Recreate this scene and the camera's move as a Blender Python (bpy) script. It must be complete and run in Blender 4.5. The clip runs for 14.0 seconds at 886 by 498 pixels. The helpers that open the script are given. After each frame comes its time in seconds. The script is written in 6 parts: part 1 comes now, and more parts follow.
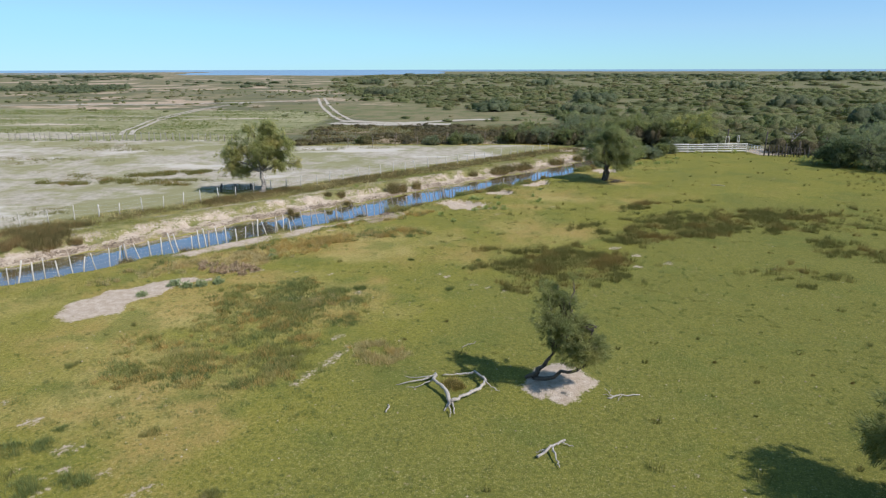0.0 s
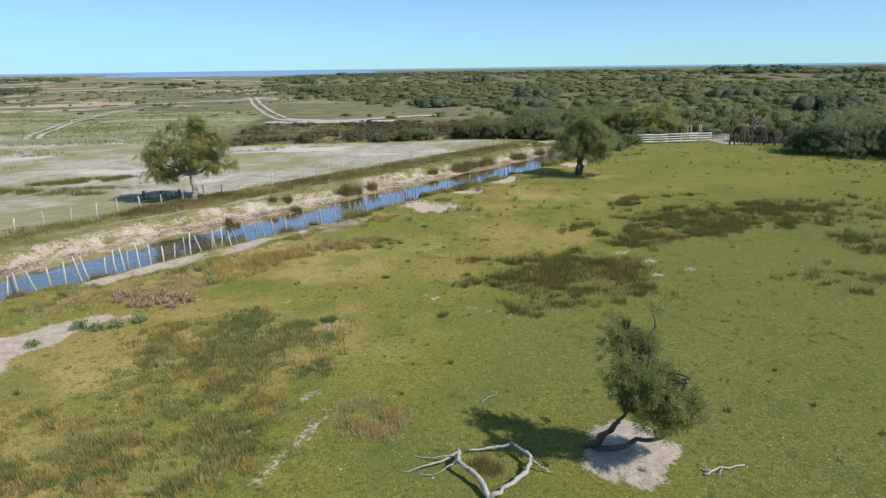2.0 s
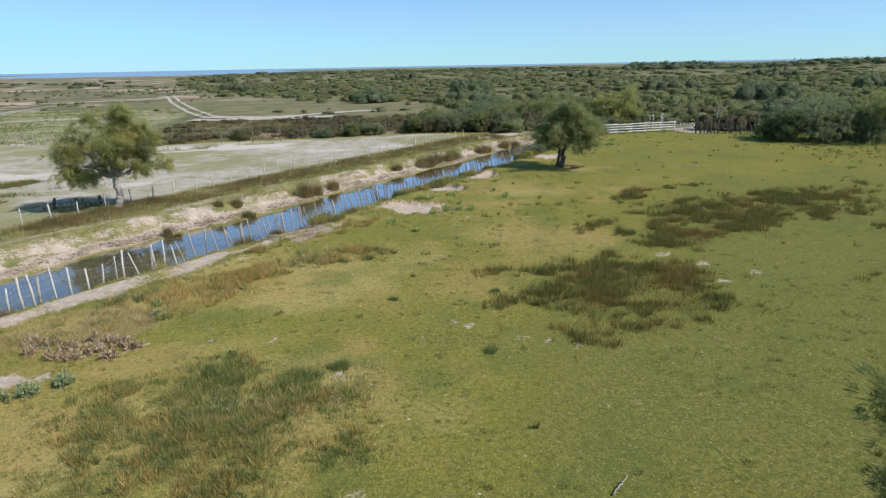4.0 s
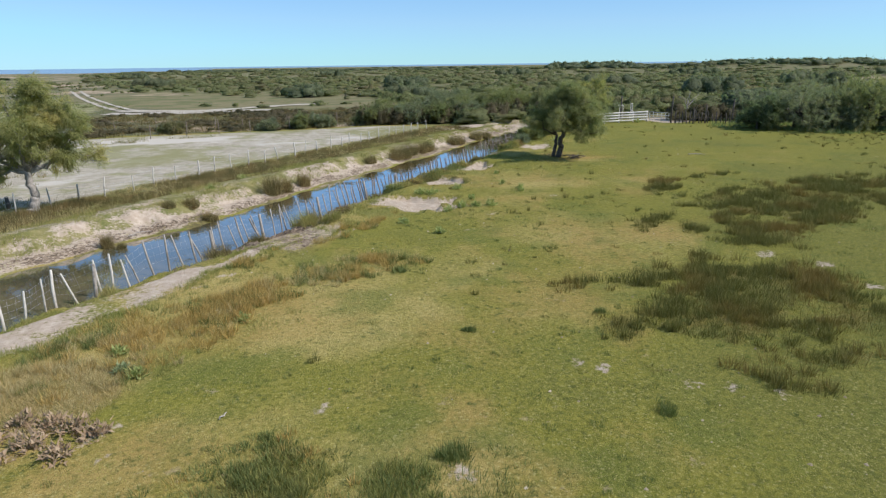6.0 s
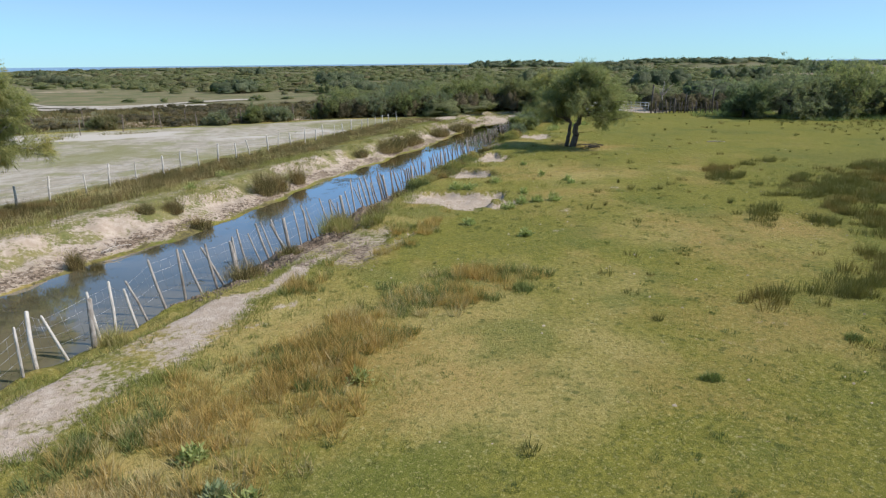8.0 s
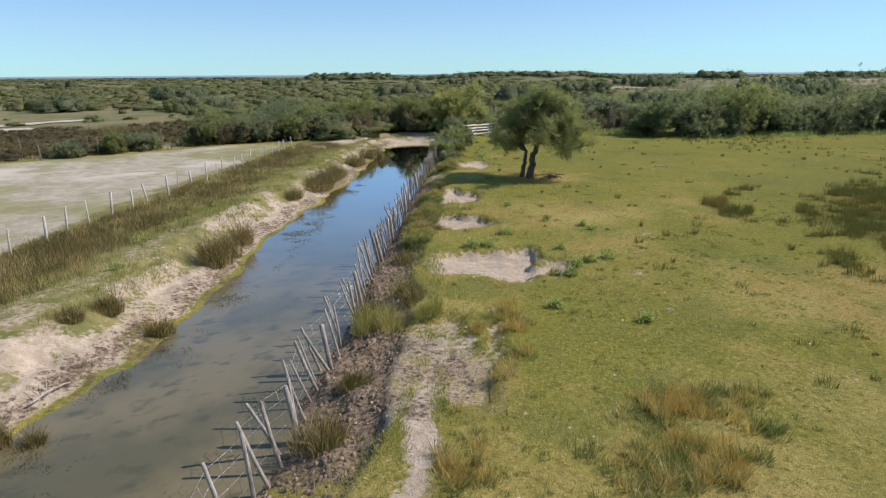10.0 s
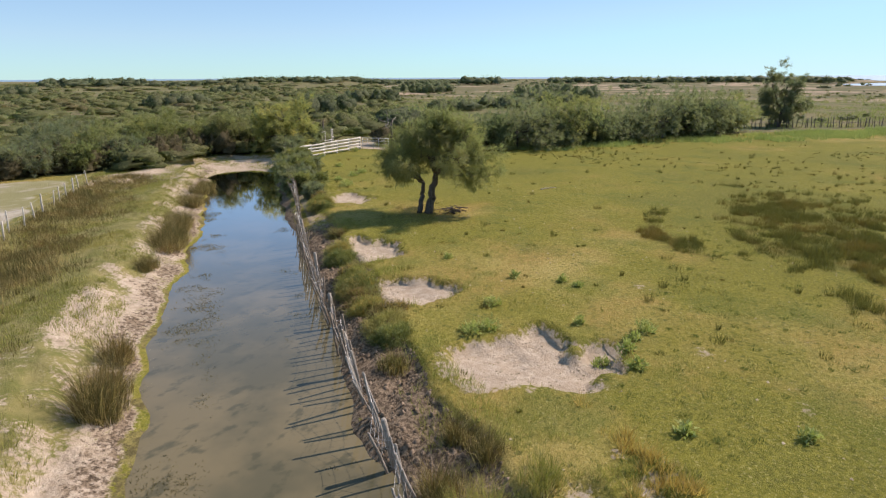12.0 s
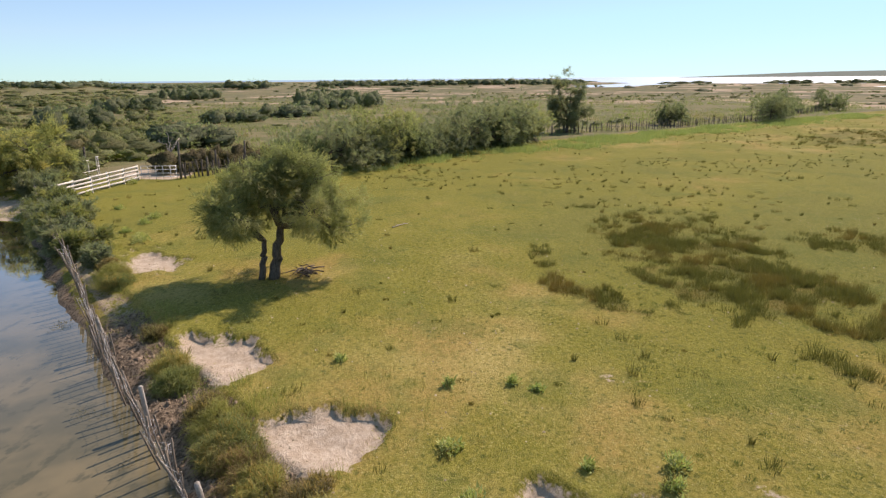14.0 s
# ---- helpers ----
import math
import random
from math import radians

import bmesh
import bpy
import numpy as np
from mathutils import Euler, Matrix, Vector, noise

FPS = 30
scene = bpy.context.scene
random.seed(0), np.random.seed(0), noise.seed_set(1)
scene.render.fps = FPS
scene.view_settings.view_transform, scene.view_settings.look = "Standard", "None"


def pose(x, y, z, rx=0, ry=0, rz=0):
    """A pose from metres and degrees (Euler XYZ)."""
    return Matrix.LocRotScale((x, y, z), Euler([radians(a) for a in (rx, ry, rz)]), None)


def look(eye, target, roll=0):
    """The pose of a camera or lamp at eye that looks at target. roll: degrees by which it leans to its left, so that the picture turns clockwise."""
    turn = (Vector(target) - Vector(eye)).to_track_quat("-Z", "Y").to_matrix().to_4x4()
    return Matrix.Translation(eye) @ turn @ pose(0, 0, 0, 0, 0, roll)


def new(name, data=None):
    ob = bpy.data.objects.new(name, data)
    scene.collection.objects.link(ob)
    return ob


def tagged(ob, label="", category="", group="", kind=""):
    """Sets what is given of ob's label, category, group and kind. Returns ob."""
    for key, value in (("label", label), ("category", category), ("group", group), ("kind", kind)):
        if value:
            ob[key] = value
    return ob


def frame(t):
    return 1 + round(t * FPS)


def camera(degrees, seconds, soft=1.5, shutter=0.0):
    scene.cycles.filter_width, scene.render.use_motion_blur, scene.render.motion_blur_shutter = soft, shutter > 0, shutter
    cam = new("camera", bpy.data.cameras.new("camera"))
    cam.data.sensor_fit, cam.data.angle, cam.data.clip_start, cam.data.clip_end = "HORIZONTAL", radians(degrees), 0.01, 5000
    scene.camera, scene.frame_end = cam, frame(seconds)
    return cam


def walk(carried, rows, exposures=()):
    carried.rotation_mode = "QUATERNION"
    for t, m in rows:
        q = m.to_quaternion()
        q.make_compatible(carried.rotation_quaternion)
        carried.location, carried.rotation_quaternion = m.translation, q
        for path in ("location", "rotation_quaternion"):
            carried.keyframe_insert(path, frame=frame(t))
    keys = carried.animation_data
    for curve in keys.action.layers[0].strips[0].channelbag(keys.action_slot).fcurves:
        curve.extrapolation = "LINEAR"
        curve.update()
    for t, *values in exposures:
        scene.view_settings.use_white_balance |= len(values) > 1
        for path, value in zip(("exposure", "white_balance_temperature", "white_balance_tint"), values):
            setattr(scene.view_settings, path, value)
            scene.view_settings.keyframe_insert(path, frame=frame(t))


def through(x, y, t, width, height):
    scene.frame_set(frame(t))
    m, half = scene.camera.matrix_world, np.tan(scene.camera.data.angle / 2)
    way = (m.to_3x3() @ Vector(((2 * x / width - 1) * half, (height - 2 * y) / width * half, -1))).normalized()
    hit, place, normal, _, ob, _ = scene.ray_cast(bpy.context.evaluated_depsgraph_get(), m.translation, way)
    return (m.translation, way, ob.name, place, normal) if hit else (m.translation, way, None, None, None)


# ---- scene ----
cam = camera(69.5, 14.0, soft=1.28)
PATH = [
    (0, (-0.421, 1.709, 12.524), (-0.417, 3.633, 11.98), -0.1),
    (0.5, (-0.839, 3.741, 12.291), (-0.803, 5.663, 11.741), -0.3),
    (1, (-1.444, 5.718, 11.944), (-1.362, 7.639, 11.392), -0.4),
    (1.5, (-2.086, 7.684, 11.574), (-1.946, 9.602, 11.022), -0.6),
    (2, (-2.723, 9.53, 11.178), (-2.529, 11.444, 10.63), -0.8),
    (2.5, (-3.422, 11.372, 10.836), (-3.179, 13.28, 10.287), -1.1),
    (3, (-4.218, 13.253, 10.52), (-3.921, 15.152, 9.968), -1.3),
    (5.5, (-8.514, 24.383, 8.245), (-7.923, 26.212, 7.691), -0.6),
    (6, (-9.244, 26.496, 7.829), (-8.602, 28.307, 7.272), -0.7),
    (6.5, (-9.992, 28.657, 7.43), (-9.303, 30.449, 6.87), -0.7),
    (7, (-10.831, 30.833, 7.059), (-10.089, 32.603, 6.497), -0.6),
    (7.5, (-11.761, 32.912, 6.669), (-10.962, 34.658, 6.109), -0.6),
    (8, (-12.768, 35.042, 6.339), (-11.908, 36.759, 5.78), -0.6),
    (10.5, (-15.845, 47.944, 7.398), (-14.459, 49.287, 6.871), -0.4),
    (11, (-15.879, 50.529, 7.638), (-14.385, 51.75, 7.11), -0.4),
    (11.5, (-15.504, 53.265, 7.836), (-13.903, 54.343, 7.313), -0.2),
    (12, (-14.833, 55.799, 8.068), (-13.137, 56.723, 7.548), -0.3),
    (12.5, (-13.821, 57.991, 8.354), (-12.051, 58.761, 7.833), -0.5),
    (13, (-12.397, 59.888, 8.613), (-10.566, 60.502, 8.092), -0.5),
    (13.5, (-10.674, 61.544, 8.869), (-8.796, 61.993, 8.348), -0.4),
    (14, (-8.758, 62.817, 9.083), (-6.847, 63.103, 8.566), -0.5),
]
walk(cam, [(t, look(eye, target, roll)) for t, eye, target, roll in PATH],
     [(0, 0.2, 6050, 15), (8, 0.23, 6150, 16), (11, 0.3, 6800, 20), (14, 0.47, 7450, 26)])

# ---------------------------------------------------------------- light
SUN_AZ, SUN_EL = 124.0, 44.0
world = bpy.data.worlds.new("world")
scene.world = world
world.use_nodes = True
wt = world.node_tree
sky = wt.nodes.new("ShaderNodeTexSky")
sky.sky_type, sky.sun_disc = "NISHITA", False
sky.sun_elevation, sky.sun_rotation = radians(SUN_EL), radians(SUN_AZ)
sky.altitude, sky.air_density, sky.dust_density, sky.ozone_density = 700, 0.92, 0.05, 3.5
bg = next(n for n in wt.nodes if n.type == "BACKGROUND")
bg.inputs["Strength"].default_value = 0.1
tint = wt.nodes.new("ShaderNodeMix")
tint.data_type, tint.blend_type = "RGBA", "MULTIPLY"
tint.inputs[0].default_value, tint.inputs[7].default_value = 1.0, (0.80, 0.97, 1.1, 1)
wt.links.new(sky.outputs["Color"], tint.inputs[6])
veil = wt.nodes.new("ShaderNodeMix")
veil.data_type = "RGBA"
veil.inputs[0].default_value, veil.inputs[7].default_value = 0.3, (3.4, 6.2, 8.2, 1)
wt.links.new(tint.outputs[2], veil.inputs[6])
cap = wt.nodes.new("ShaderNodeMix")
cap.data_type, cap.blend_type = "RGBA", "DARKEN"
cap.inputs[0].default_value, cap.inputs[7].default_value = 0.62, (3.4, 6.9, 9.0, 1)
wt.links.new(veil.outputs[2], cap.inputs[6])
wt.links.new(cap.outputs[2], bg.inputs["Color"])
sun = new("sun", bpy.data.lights.new("sun", "SUN"))
sun.data.energy, sun.data.angle, sun.data.color = 5.0, radians(0.6), (1.0, 0.95, 0.86)
sun.matrix_world = look((100 * math.sin(radians(SUN_AZ)) * math.cos(radians(SUN_EL)), 100 * math.cos(radians(SUN_AZ)) * math.cos(radians(SUN_EL)), 100 * math.sin(radians(SUN_EL))), (0, 0, 0))

# ---------------------------------------------------------------- plan helpers
# u runs along the ditch, v across it, to the far side
R2 = math.sqrt(0.5)
WATER_Z = -0.9


def xy(u, v):
    return (u - v) * R2, (u + v) * R2


def uv(x, y):
    return (x + y) * R2, (y - x) * R2


TABLE = np.random.default_rng(11).random((256, 256))


def vnoise(x, y, seed=0):
    """Smooth value noise in 0..1 on a unit lattice."""
    x, y = np.asarray(x, float) + seed * 17.3, np.asarray(y, float) + seed * 9.7
    xi, yi = np.floor(x).astype(int), np.floor(y).astype(int)
    fx, fy = x - xi, y - yi
    fx, fy = fx * fx * (3 - 2 * fx), fy * fy * (3 - 2 * fy)
    a, b = TABLE[xi % 256, yi % 256], TABLE[(xi + 1) % 256, yi % 256]
    c, d = TABLE[xi % 256, (yi + 1) % 256], TABLE[(xi + 1) % 256, (yi + 1) % 256]
    return (a * (1 - fx) + b * fx) * (1 - fy) + (c * (1 - fx) + d * fx) * fy


def fbm(x, y, scale, seed=0):
    return 0.55 * vnoise(x / scale, y / scale, seed) + 0.3 * vnoise(2.1 * x / scale, 2.1 * y / scale, seed + 3) + 0.15 * vnoise(4.3 * x / scale, 4.3 * y / scale, seed + 5)


def step(a, b, x):
    t = np.clip((np.asarray(x, float) - a) / (b - a), 0, 1)
    return t * t * (3 - 2 * t)


def blob(x, y, cx, cy, rx, ry, turn=0.0, rough=0.35, seed=0):
    """1 inside a ragged ellipse, 0 outside."""
    c, s = math.cos(radians(turn)), math.sin(radians(turn))
    dx, dy = x - cx, y - cy
    d = np.sqrt(((dx * c + dy * s) / rx) ** 2 + ((dy * c - dx * s) / ry) ** 2)
    d = d + (fbm(x, y, 0.8 * min(rx, ry) + 0.3, seed) - 0.5) * 2 * rough
    return 1 - step(0.75, 1.1, d)


# wallows of bare sand beside the ditch: u, v, half length, half width, depth
WALLOWS = [(44.9, 42.7, 2.4, 2.2, 0.4), (52.3, 44.7, 2.0, 1.6, 0.34), (59.0, 44.8, 2.1, 1.4, 0.34), (73.2, 43.9, 2.6, 1.5, 0.22), (36.0, 44.3, 3.0, 2.1, 0.24)]
# small bare spots: x, y, radius
SPOTS = [(-12.4, 40.9, 0.5), (-12.0, 39.8, 0.35), (-8.8, 35.6, 0.35), (-6.7, 34.9, 0.4), (-0.65, 40.1, 0.16), (-0.15, 39.7, 0.2), (1.5, 38.1, 0.3), (2.5, 37.6, 0.22), (3.2, 36.9, 0.35), (-7.4, 40.3, 0.2), (-5.4, 30.3, 0.35), (-6.2, 29.4, 0.3), (-7.0, 28.4, 0.35), (12.2, 46.2, 0.5), (13.1, 44.3, 0.45), (14.6, 42.4, 0.4), (12.4, 41.6, 0.35), (-5.5, 35.3, 0.3), (-5.2, 36.7, 0.35), (-14.2, 19.6, 0.35), (-12.8, 18.6, 0.3), (7.5, 19.4, 0.35), (4.6, 57.4, 0.3), (2.2, 54.6, 0.3), (-2.0, 58.4, 0.3), (10, 60.5, 0.3), (-9.3, 51.6, 0.35), (-10.4, 50.6, 0.3), (-10.0, 42.1, 0.2), (-11.4, 19.5, 0.4), (-9.9, 18.6, 0.45), (-13.1, 20.8, 0.45), (-12.8, 19.5, 0.35), (-15.6, 22.6, 0.4), (-17.5, 24.0, 0.4), (-8.2, 19.0, 0.3)]
# rush beds: u, v, half length, half width, turn
RUSHES = [(51.8, 24.3, 8.6, 3.9, -20), (37.5, 24.6, 4.6, 3.3, -50), (32.6, 23.4, 4.2, 3.0, -60), (35.4, 28.6, 2.2, 0.8, -45), (58.0, 19.0, 4.6, 5.0, 0), (46.0, 29.0, 2.6, 0.8, -20), (56.0, 30.0, 3.2, 0.7, 0), (54.2, 30.0, 1.6, 0.7, -30), (60.4, 27.6, 2.8, 0.7, -35), (79.0, -55.0, 9.0, 20.0, 0)]
# thin scattered growth: u, v, half length, half width, turn
SPARSE = [(43.0, 12.5, 4.0, 2.2, -45), (52.0, 12.0, 5.0, 3.0, -30), (62.0, 16.0, 6.0, 5.0, 0), (50.0, 33.5, 3.0, 1.2, -30), (47.0, 35.0, 1.6, 0.8, 0)]
# cattle path along the fence: u, centre, half width
PATH_U, PATH_V, PATH_W = [16, 20, 23, 25, 28, 31, 34, 37, 40], [45.2, 44.7, 44.4, 44.7, 44.6, 44.3, 44.1, 44.2, 44.6], [0.4, 1.0, 1.4, 1.3, 0.75, 0.4, 0.4, 0.3, 0.1]


def trodden(u, v):
    """1 on the cattle path, 0 off it."""
    w = np.interp(u, PATH_U, PATH_W) * (0.65 + 0.8 * fbm(u, v, 1.5, 59))
    return (1 - step(0.35, 1.45, np.abs(v - np.interp(u, PATH_U, PATH_V) + 1.4 * (fbm(u, v, 2.4, 60) - 0.5)) / w)) * step(16, 19, u) * (1 - step(37, 40, u))


def ditch_edge(u):
    """Offsets of the right lip and the left shore along the ditch."""
    return 45.45 - 0.35 * step(30, 33, u) * (1 - step(40, 44, u)) + 0.4 * step(62, 70, u) + 0.8 * (fbm(u, 0 * u, 3.0, 21) - 0.5) + 0.35 * (fbm(u, 0 * u, 0.9, 22) - 0.5), 53.5 + 1.5 * (fbm(u, 0 * u, 7.0, 23) - 0.5) + 0.7 * (fbm(u, 0 * u, 1.3, 24) - 0.5)


def height(x, y):
    x, y = np.asarray(x, float), np.asarray(y, float)
    u, v = uv(x, y)
    z = 0.16 * (fbm(x, y, 9, 1) - 0.5) + 0.05 * (fbm(x, y, 1.7, 2) - 0.5)
    lip, shore = ditch_edge(u)
    # far bank and the pasture behind it
    z = z - 0.35 * step(57, 62, v) + 0.12 * (1 - np.abs(np.clip((v - 57) / 2.0, -1, 1)))
    # ditch section
    d = np.interp(v - lip, [0.0, 0.25, 0.9, 1.6, 2.1, 2.6, 4.2], [0, -0.24, -0.42, -0.55, -0.76, -1.12, -1.4])
    e = np.interp(v - shore, [-2.5, -0.6, 0.0, 1.1, 1.7, 2.35, 3.1], [-1.4, -1.05, -0.9, -0.62, -0.5, -0.12, 0])
    depth = np.minimum(0, np.where(v < 50, d, e)) * (1 - step(91.0, 103.0, u - 0.25 * (v - 50)))
    rough = (fbm(x, y, 0.6, 8) - 0.5) * 0.5 * step(0, 0.4, v - lip) * (1 - step(1.6, 2.2, v - lip))
    rough = rough + (fbm(x, y, 0.9, 9) - 0.5) * 0.5 * step(0.6, 1.6, v - shore) * (1 - step(2.8, 4.0, v - shore))
    z = z + depth + np.where(depth < -0.02, rough, 0)
    # sandy flat at the ditch's head
    flat = blob(x, y, *xy(93, 54.5), 11, 5.0, 20, 0.25, 31)
    z = z - 0.5 * flat * step(-0.3, 0.1, depth)
    for i, (wu, wv, a, b, dep) in enumerate(WALLOWS):
        q = (u - wu) / a - (v - wv) / b
        z = z - dep * step(0.2, 0.8, blob(u, v, wu, wv, a, b, 0, 0.8, 40 + i)) * (0.2 + 0.8 * step(-1.2, 0.4, q)) * (1 + 0.5 * (fbm(x, y, 0.6, 6) - 0.5))
    z = z + 0.28 * np.exp(-((x - 4.3) ** 2 + (y - 26.0) ** 2) / 2.2)
    # far country: dunes, then the sea
    r, az = np.hypot(x, y - 50), np.degrees(np.arctan2(x, y - 50))
    z = z + 1.2 * step(150, 500, r) * (fbm(x, y, 120, 12) - 0.5)
    z = z + step(560, 700, r) * (1 - step(900, 1150, r)) * (4.4 * step(38, 44, az) * (1 - step(52, 57, az)) + 2.0 * step(26, 30, az) * (1 - step(35, 39, az)))
    coast = 3100 - 1350 * step(60, 90, az) - 760 * step(91, 99, az) + 250 * (fbm(x, y, 500, 14) - 0.5)
    z = z - 8 * step(coast - 120, coast + 120, r)
    lag = np.maximum(np.maximum(blob(x, y, -430, 2350, 480, 900, 6, 0.2, 15), blob(x, y, -1150, 1900, 260, 130, 20, 0.3, 19)), blob(x, y, 860, -30, 210, 60, -6, 0.4, 16))
    lag = np.maximum(lag, blob(x, y, 740, -175, 130, 32, -16, 0.4, 17))
    lag = np.maximum(lag, blob(x, y, 640, -270, 90, 45, -30, 0.4, 18))
    return z - 4 * lag


def rush_bed(x, y):
    """Density of the rush beds, ragged and thinning out at the edges."""
    u, v = uv(x, y)
    m = np.zeros_like(x)
    for i, (a, b, c, d, t) in enumerate(RUSHES):
        m = np.maximum(m, blob(u, v, a, b, c, d, t, 0.85, 110 + i))
    for i, (a, b, c, d, t) in enumerate(SPARSE):
        m = np.maximum(m, 0.35 * blob(u, v, a, b, c, d, t, 1.0, 170 + i))
    clump = step(0.36, 0.6, 0.6 * fbm(x, y, 1.5, 96) + 0.4 * fbm(x, y, 4.5, 157))
    return m ** 1.4 * (0.08 + 0.92 * clump)


def bare(x, y):
    u, v = uv(x, y)
    m = np.zeros_like(x)
    for i, (a, b, c, d, e) in enumerate(WALLOWS):
        m = np.maximum(m, blob(u, v, a, b, c, d, 0, 0.8, 40 + i))
    m = np.maximum(m, np.maximum(blob(x, y, 4.5, 25.6, 1.35, 1.2, 20, 1.1, 51), np.maximum(blob(x, y, 4.0, 24.6, 1.3, 0.8, -20, 1.2, 77), 0.9 * blob(x, y, 4.4, 26.6, 1.0, 0.8, 30, 1.2, 78))))
    m = np.maximum(m, np.maximum(blob(u, v, 13.6, 38.7, 3.2, 1.4, -4, 0.7, 52), blob(u, v, 10.6, 37.7, 2.1, 2.0, 0, 0.7, 79)))
    return np.maximum(m, trodden(u, v))


def rough_patch(x, y):
    m = np.maximum(blob(x, y, -9.6, 33.6, 4.4, 4.2, 50, 0.7, 164), np.maximum(blob(x, y, -8.4, 28.2, 2.2, 2.8, 0, 0.7, 165), blob(x, y, -3.6, 29.0, 1.4, 1.2, 0, 0.6, 166)))
    m = np.maximum(m, 0.75 * blob(x, y, -11.5, 29.0, 5.0, 4.2, 20, 0.6, 195))
    return m * (0.12 + 0.88 * step(0.42, 0.58, fbm(x, y, 1.2, 167)))


def tussocky(u, v, x, y):
    m = np.maximum(blob(u, v, 24.6, 41.4, 3.6, 1.6, -12, 0.6, 133), np.maximum(blob(u, v, 28.0, 40.4, 1.9, 1.3, -20, 0.6, 141), blob(u, v, 32.6, 38.9, 2.9, 1.5, -40, 0.6, 142)))
    m = np.maximum(m, 0.8 * np.maximum(blob(u, v, 15.6, 42.6, 4.0, 1.3, 0, 0.6, 143), blob(u, v, 38.5, 42.6, 3.0, 0.8, 0, 0.6, 144)))
    m = np.maximum(m, 0.6 * np.maximum(blob(u, v, 19.4, 29.6, 1.6, 1.2, 0, 0.6, 145), blob(u, v, 32.0, 43.6, 1.5, 0.7, 10, 0.7, 146)))
    m = np.maximum(m, 0.55 * blob(u, v, 23.5, 40.8, 8.5, 2.3, -8, 0.5, 190))
    return m * (1 - bare(x, y)) * (0.2 + 0.8 * step(0.4, 0.55, fbm(x, y, 1.5, 98)))


def green_scrub(x, y):
    """Where the dense green scrub grows."""
    left = np.interp(y, [112, 120, 150, 196, 212, 262, 315, 500, 900], [14, 18, 30, 26, 0, -32, -40, -90, -150])
    right = np.interp(y, [104, 112, 130, 180, 265, 500], [40, 56, 96, 172, 300, 640])
    m = step(0, 6, x - left) * (1 - step(0, 10, x - right)) * step(109, 113, y + 0.0 * x - np.clip(30 - x, 0, 20) * 0.25 + np.clip(x - 34, 0, 12) * 0.6)
    return m * (0.5 + 0.5 * step(0.34, 0.5, fbm(x, y, 34, 91)))


# ---------------------------------------------------------------- materials
class Mat:
    """A node material under construction."""

    def __init__(self, name):
        self.m = bpy.data.materials.new(name)
        self.m.use_nodes = True
        self.t = self.m.node_tree
        self.b = next(n for n in self.t.nodes if n.type == "BSDF_PRINCIPLED")
        self.out = next(n for n in self.t.nodes if n.type == "OUTPUT_MATERIAL")
        self.pos = self.t.nodes.new("ShaderNodeNewGeometry")

    def put(self, socket, value):
        if hasattr(value, "is_output"):
            self.t.links.new(value, socket)
        elif isinstance(value, tuple) and len(value) == 3 and socket.type == "RGBA":
            socket.default_value = (*value, 1)
        else:
            socket.default_value = value

    def noise(self, scale, detail=3.0, rough=0.55, vec=None, stretch=None):
        n = self.t.nodes.new("ShaderNodeTexNoise")
        v = vec or self.pos.outputs["Position"]
        if stretch:
            m = self.t.nodes.new("ShaderNodeMapping")
            m.inputs["Scale"].default_value = stretch
            self.t.links.new(v, m.inputs["Vector"])
            v = m.outputs["Vector"]
        self.t.links.new(v, n.inputs["Vector"])
        n.inputs["Scale"].default_value, n.inputs["Detail"].default_value, n.inputs["Roughness"].default_value = scale, detail, rough
        return n.outputs["Fac"]

    def voro(self, scale):
        n = self.t.nodes.new("ShaderNodeTexVoronoi")
        n.inputs["Scale"].default_value = scale
        self.t.links.new(self.pos.outputs["Position"], n.inputs["Vector"])
        return n.outputs["Distance"]

    def calc(self, op, a, b=0.5):
        n = self.t.nodes.new("ShaderNodeMath")
        n.operation = op
        self.put(n.inputs[0], a)
        self.put(n.inputs[1], b)
        return n.outputs[0]

    def span(self, x, lo, hi, a=0.0, b=1.0):
        n = self.t.nodes.new("ShaderNodeMapRange")
        n.interpolation_type = "SMOOTHSTEP"
        for i, val in enumerate((x, lo, hi, a, b)):
            self.put(n.inputs[i], val)
        return n.outputs[0]

    def mix(self, f, a, b):
        n = self.t.nodes.new("ShaderNodeMix")
        n.data_type = "RGBA"
        self.put(n.inputs[0], f)
        self.put(n.inputs[6], a)
        self.put(n.inputs[7], b)
        return n.outputs[2]

    def attr(self, name):
        n = self.t.nodes.new("ShaderNodeAttribute")
        n.attribute_name = name
        s = self.t.nodes.new("ShaderNodeSeparateColor")
        self.t.links.new(n.outputs["Color"], s.inputs[0])
        return s.outputs[0], s.outputs[1], s.outputs[2]

    def island(self):
        return self.pos.outputs["Random Per Island"]

    def each(self):
        return self.t.nodes.new("ShaderNodeObjectInfo").outputs["Random"]

    def bump(self, h, strength, dist):
        n = self.t.nodes.new("ShaderNodeBump")
        n.inputs["Strength"].default_value, n.inputs["Distance"].default_value = strength, dist
        self.t.links.new(h, n.inputs["Height"])
        self.t.links.new(n.outputs[0], self.b.inputs["Normal"])

    def done(self, color, rough=0.9, metal=0.0, spec=0.3):
        self.put(self.b.inputs["Base Color"], color)
        self.put(self.b.inputs["Roughness"], rough)
        self.b.inputs["Metallic"].default_value = metal
        self.b.inputs["Specular IOR Level"].default_value = spec
        return self.m


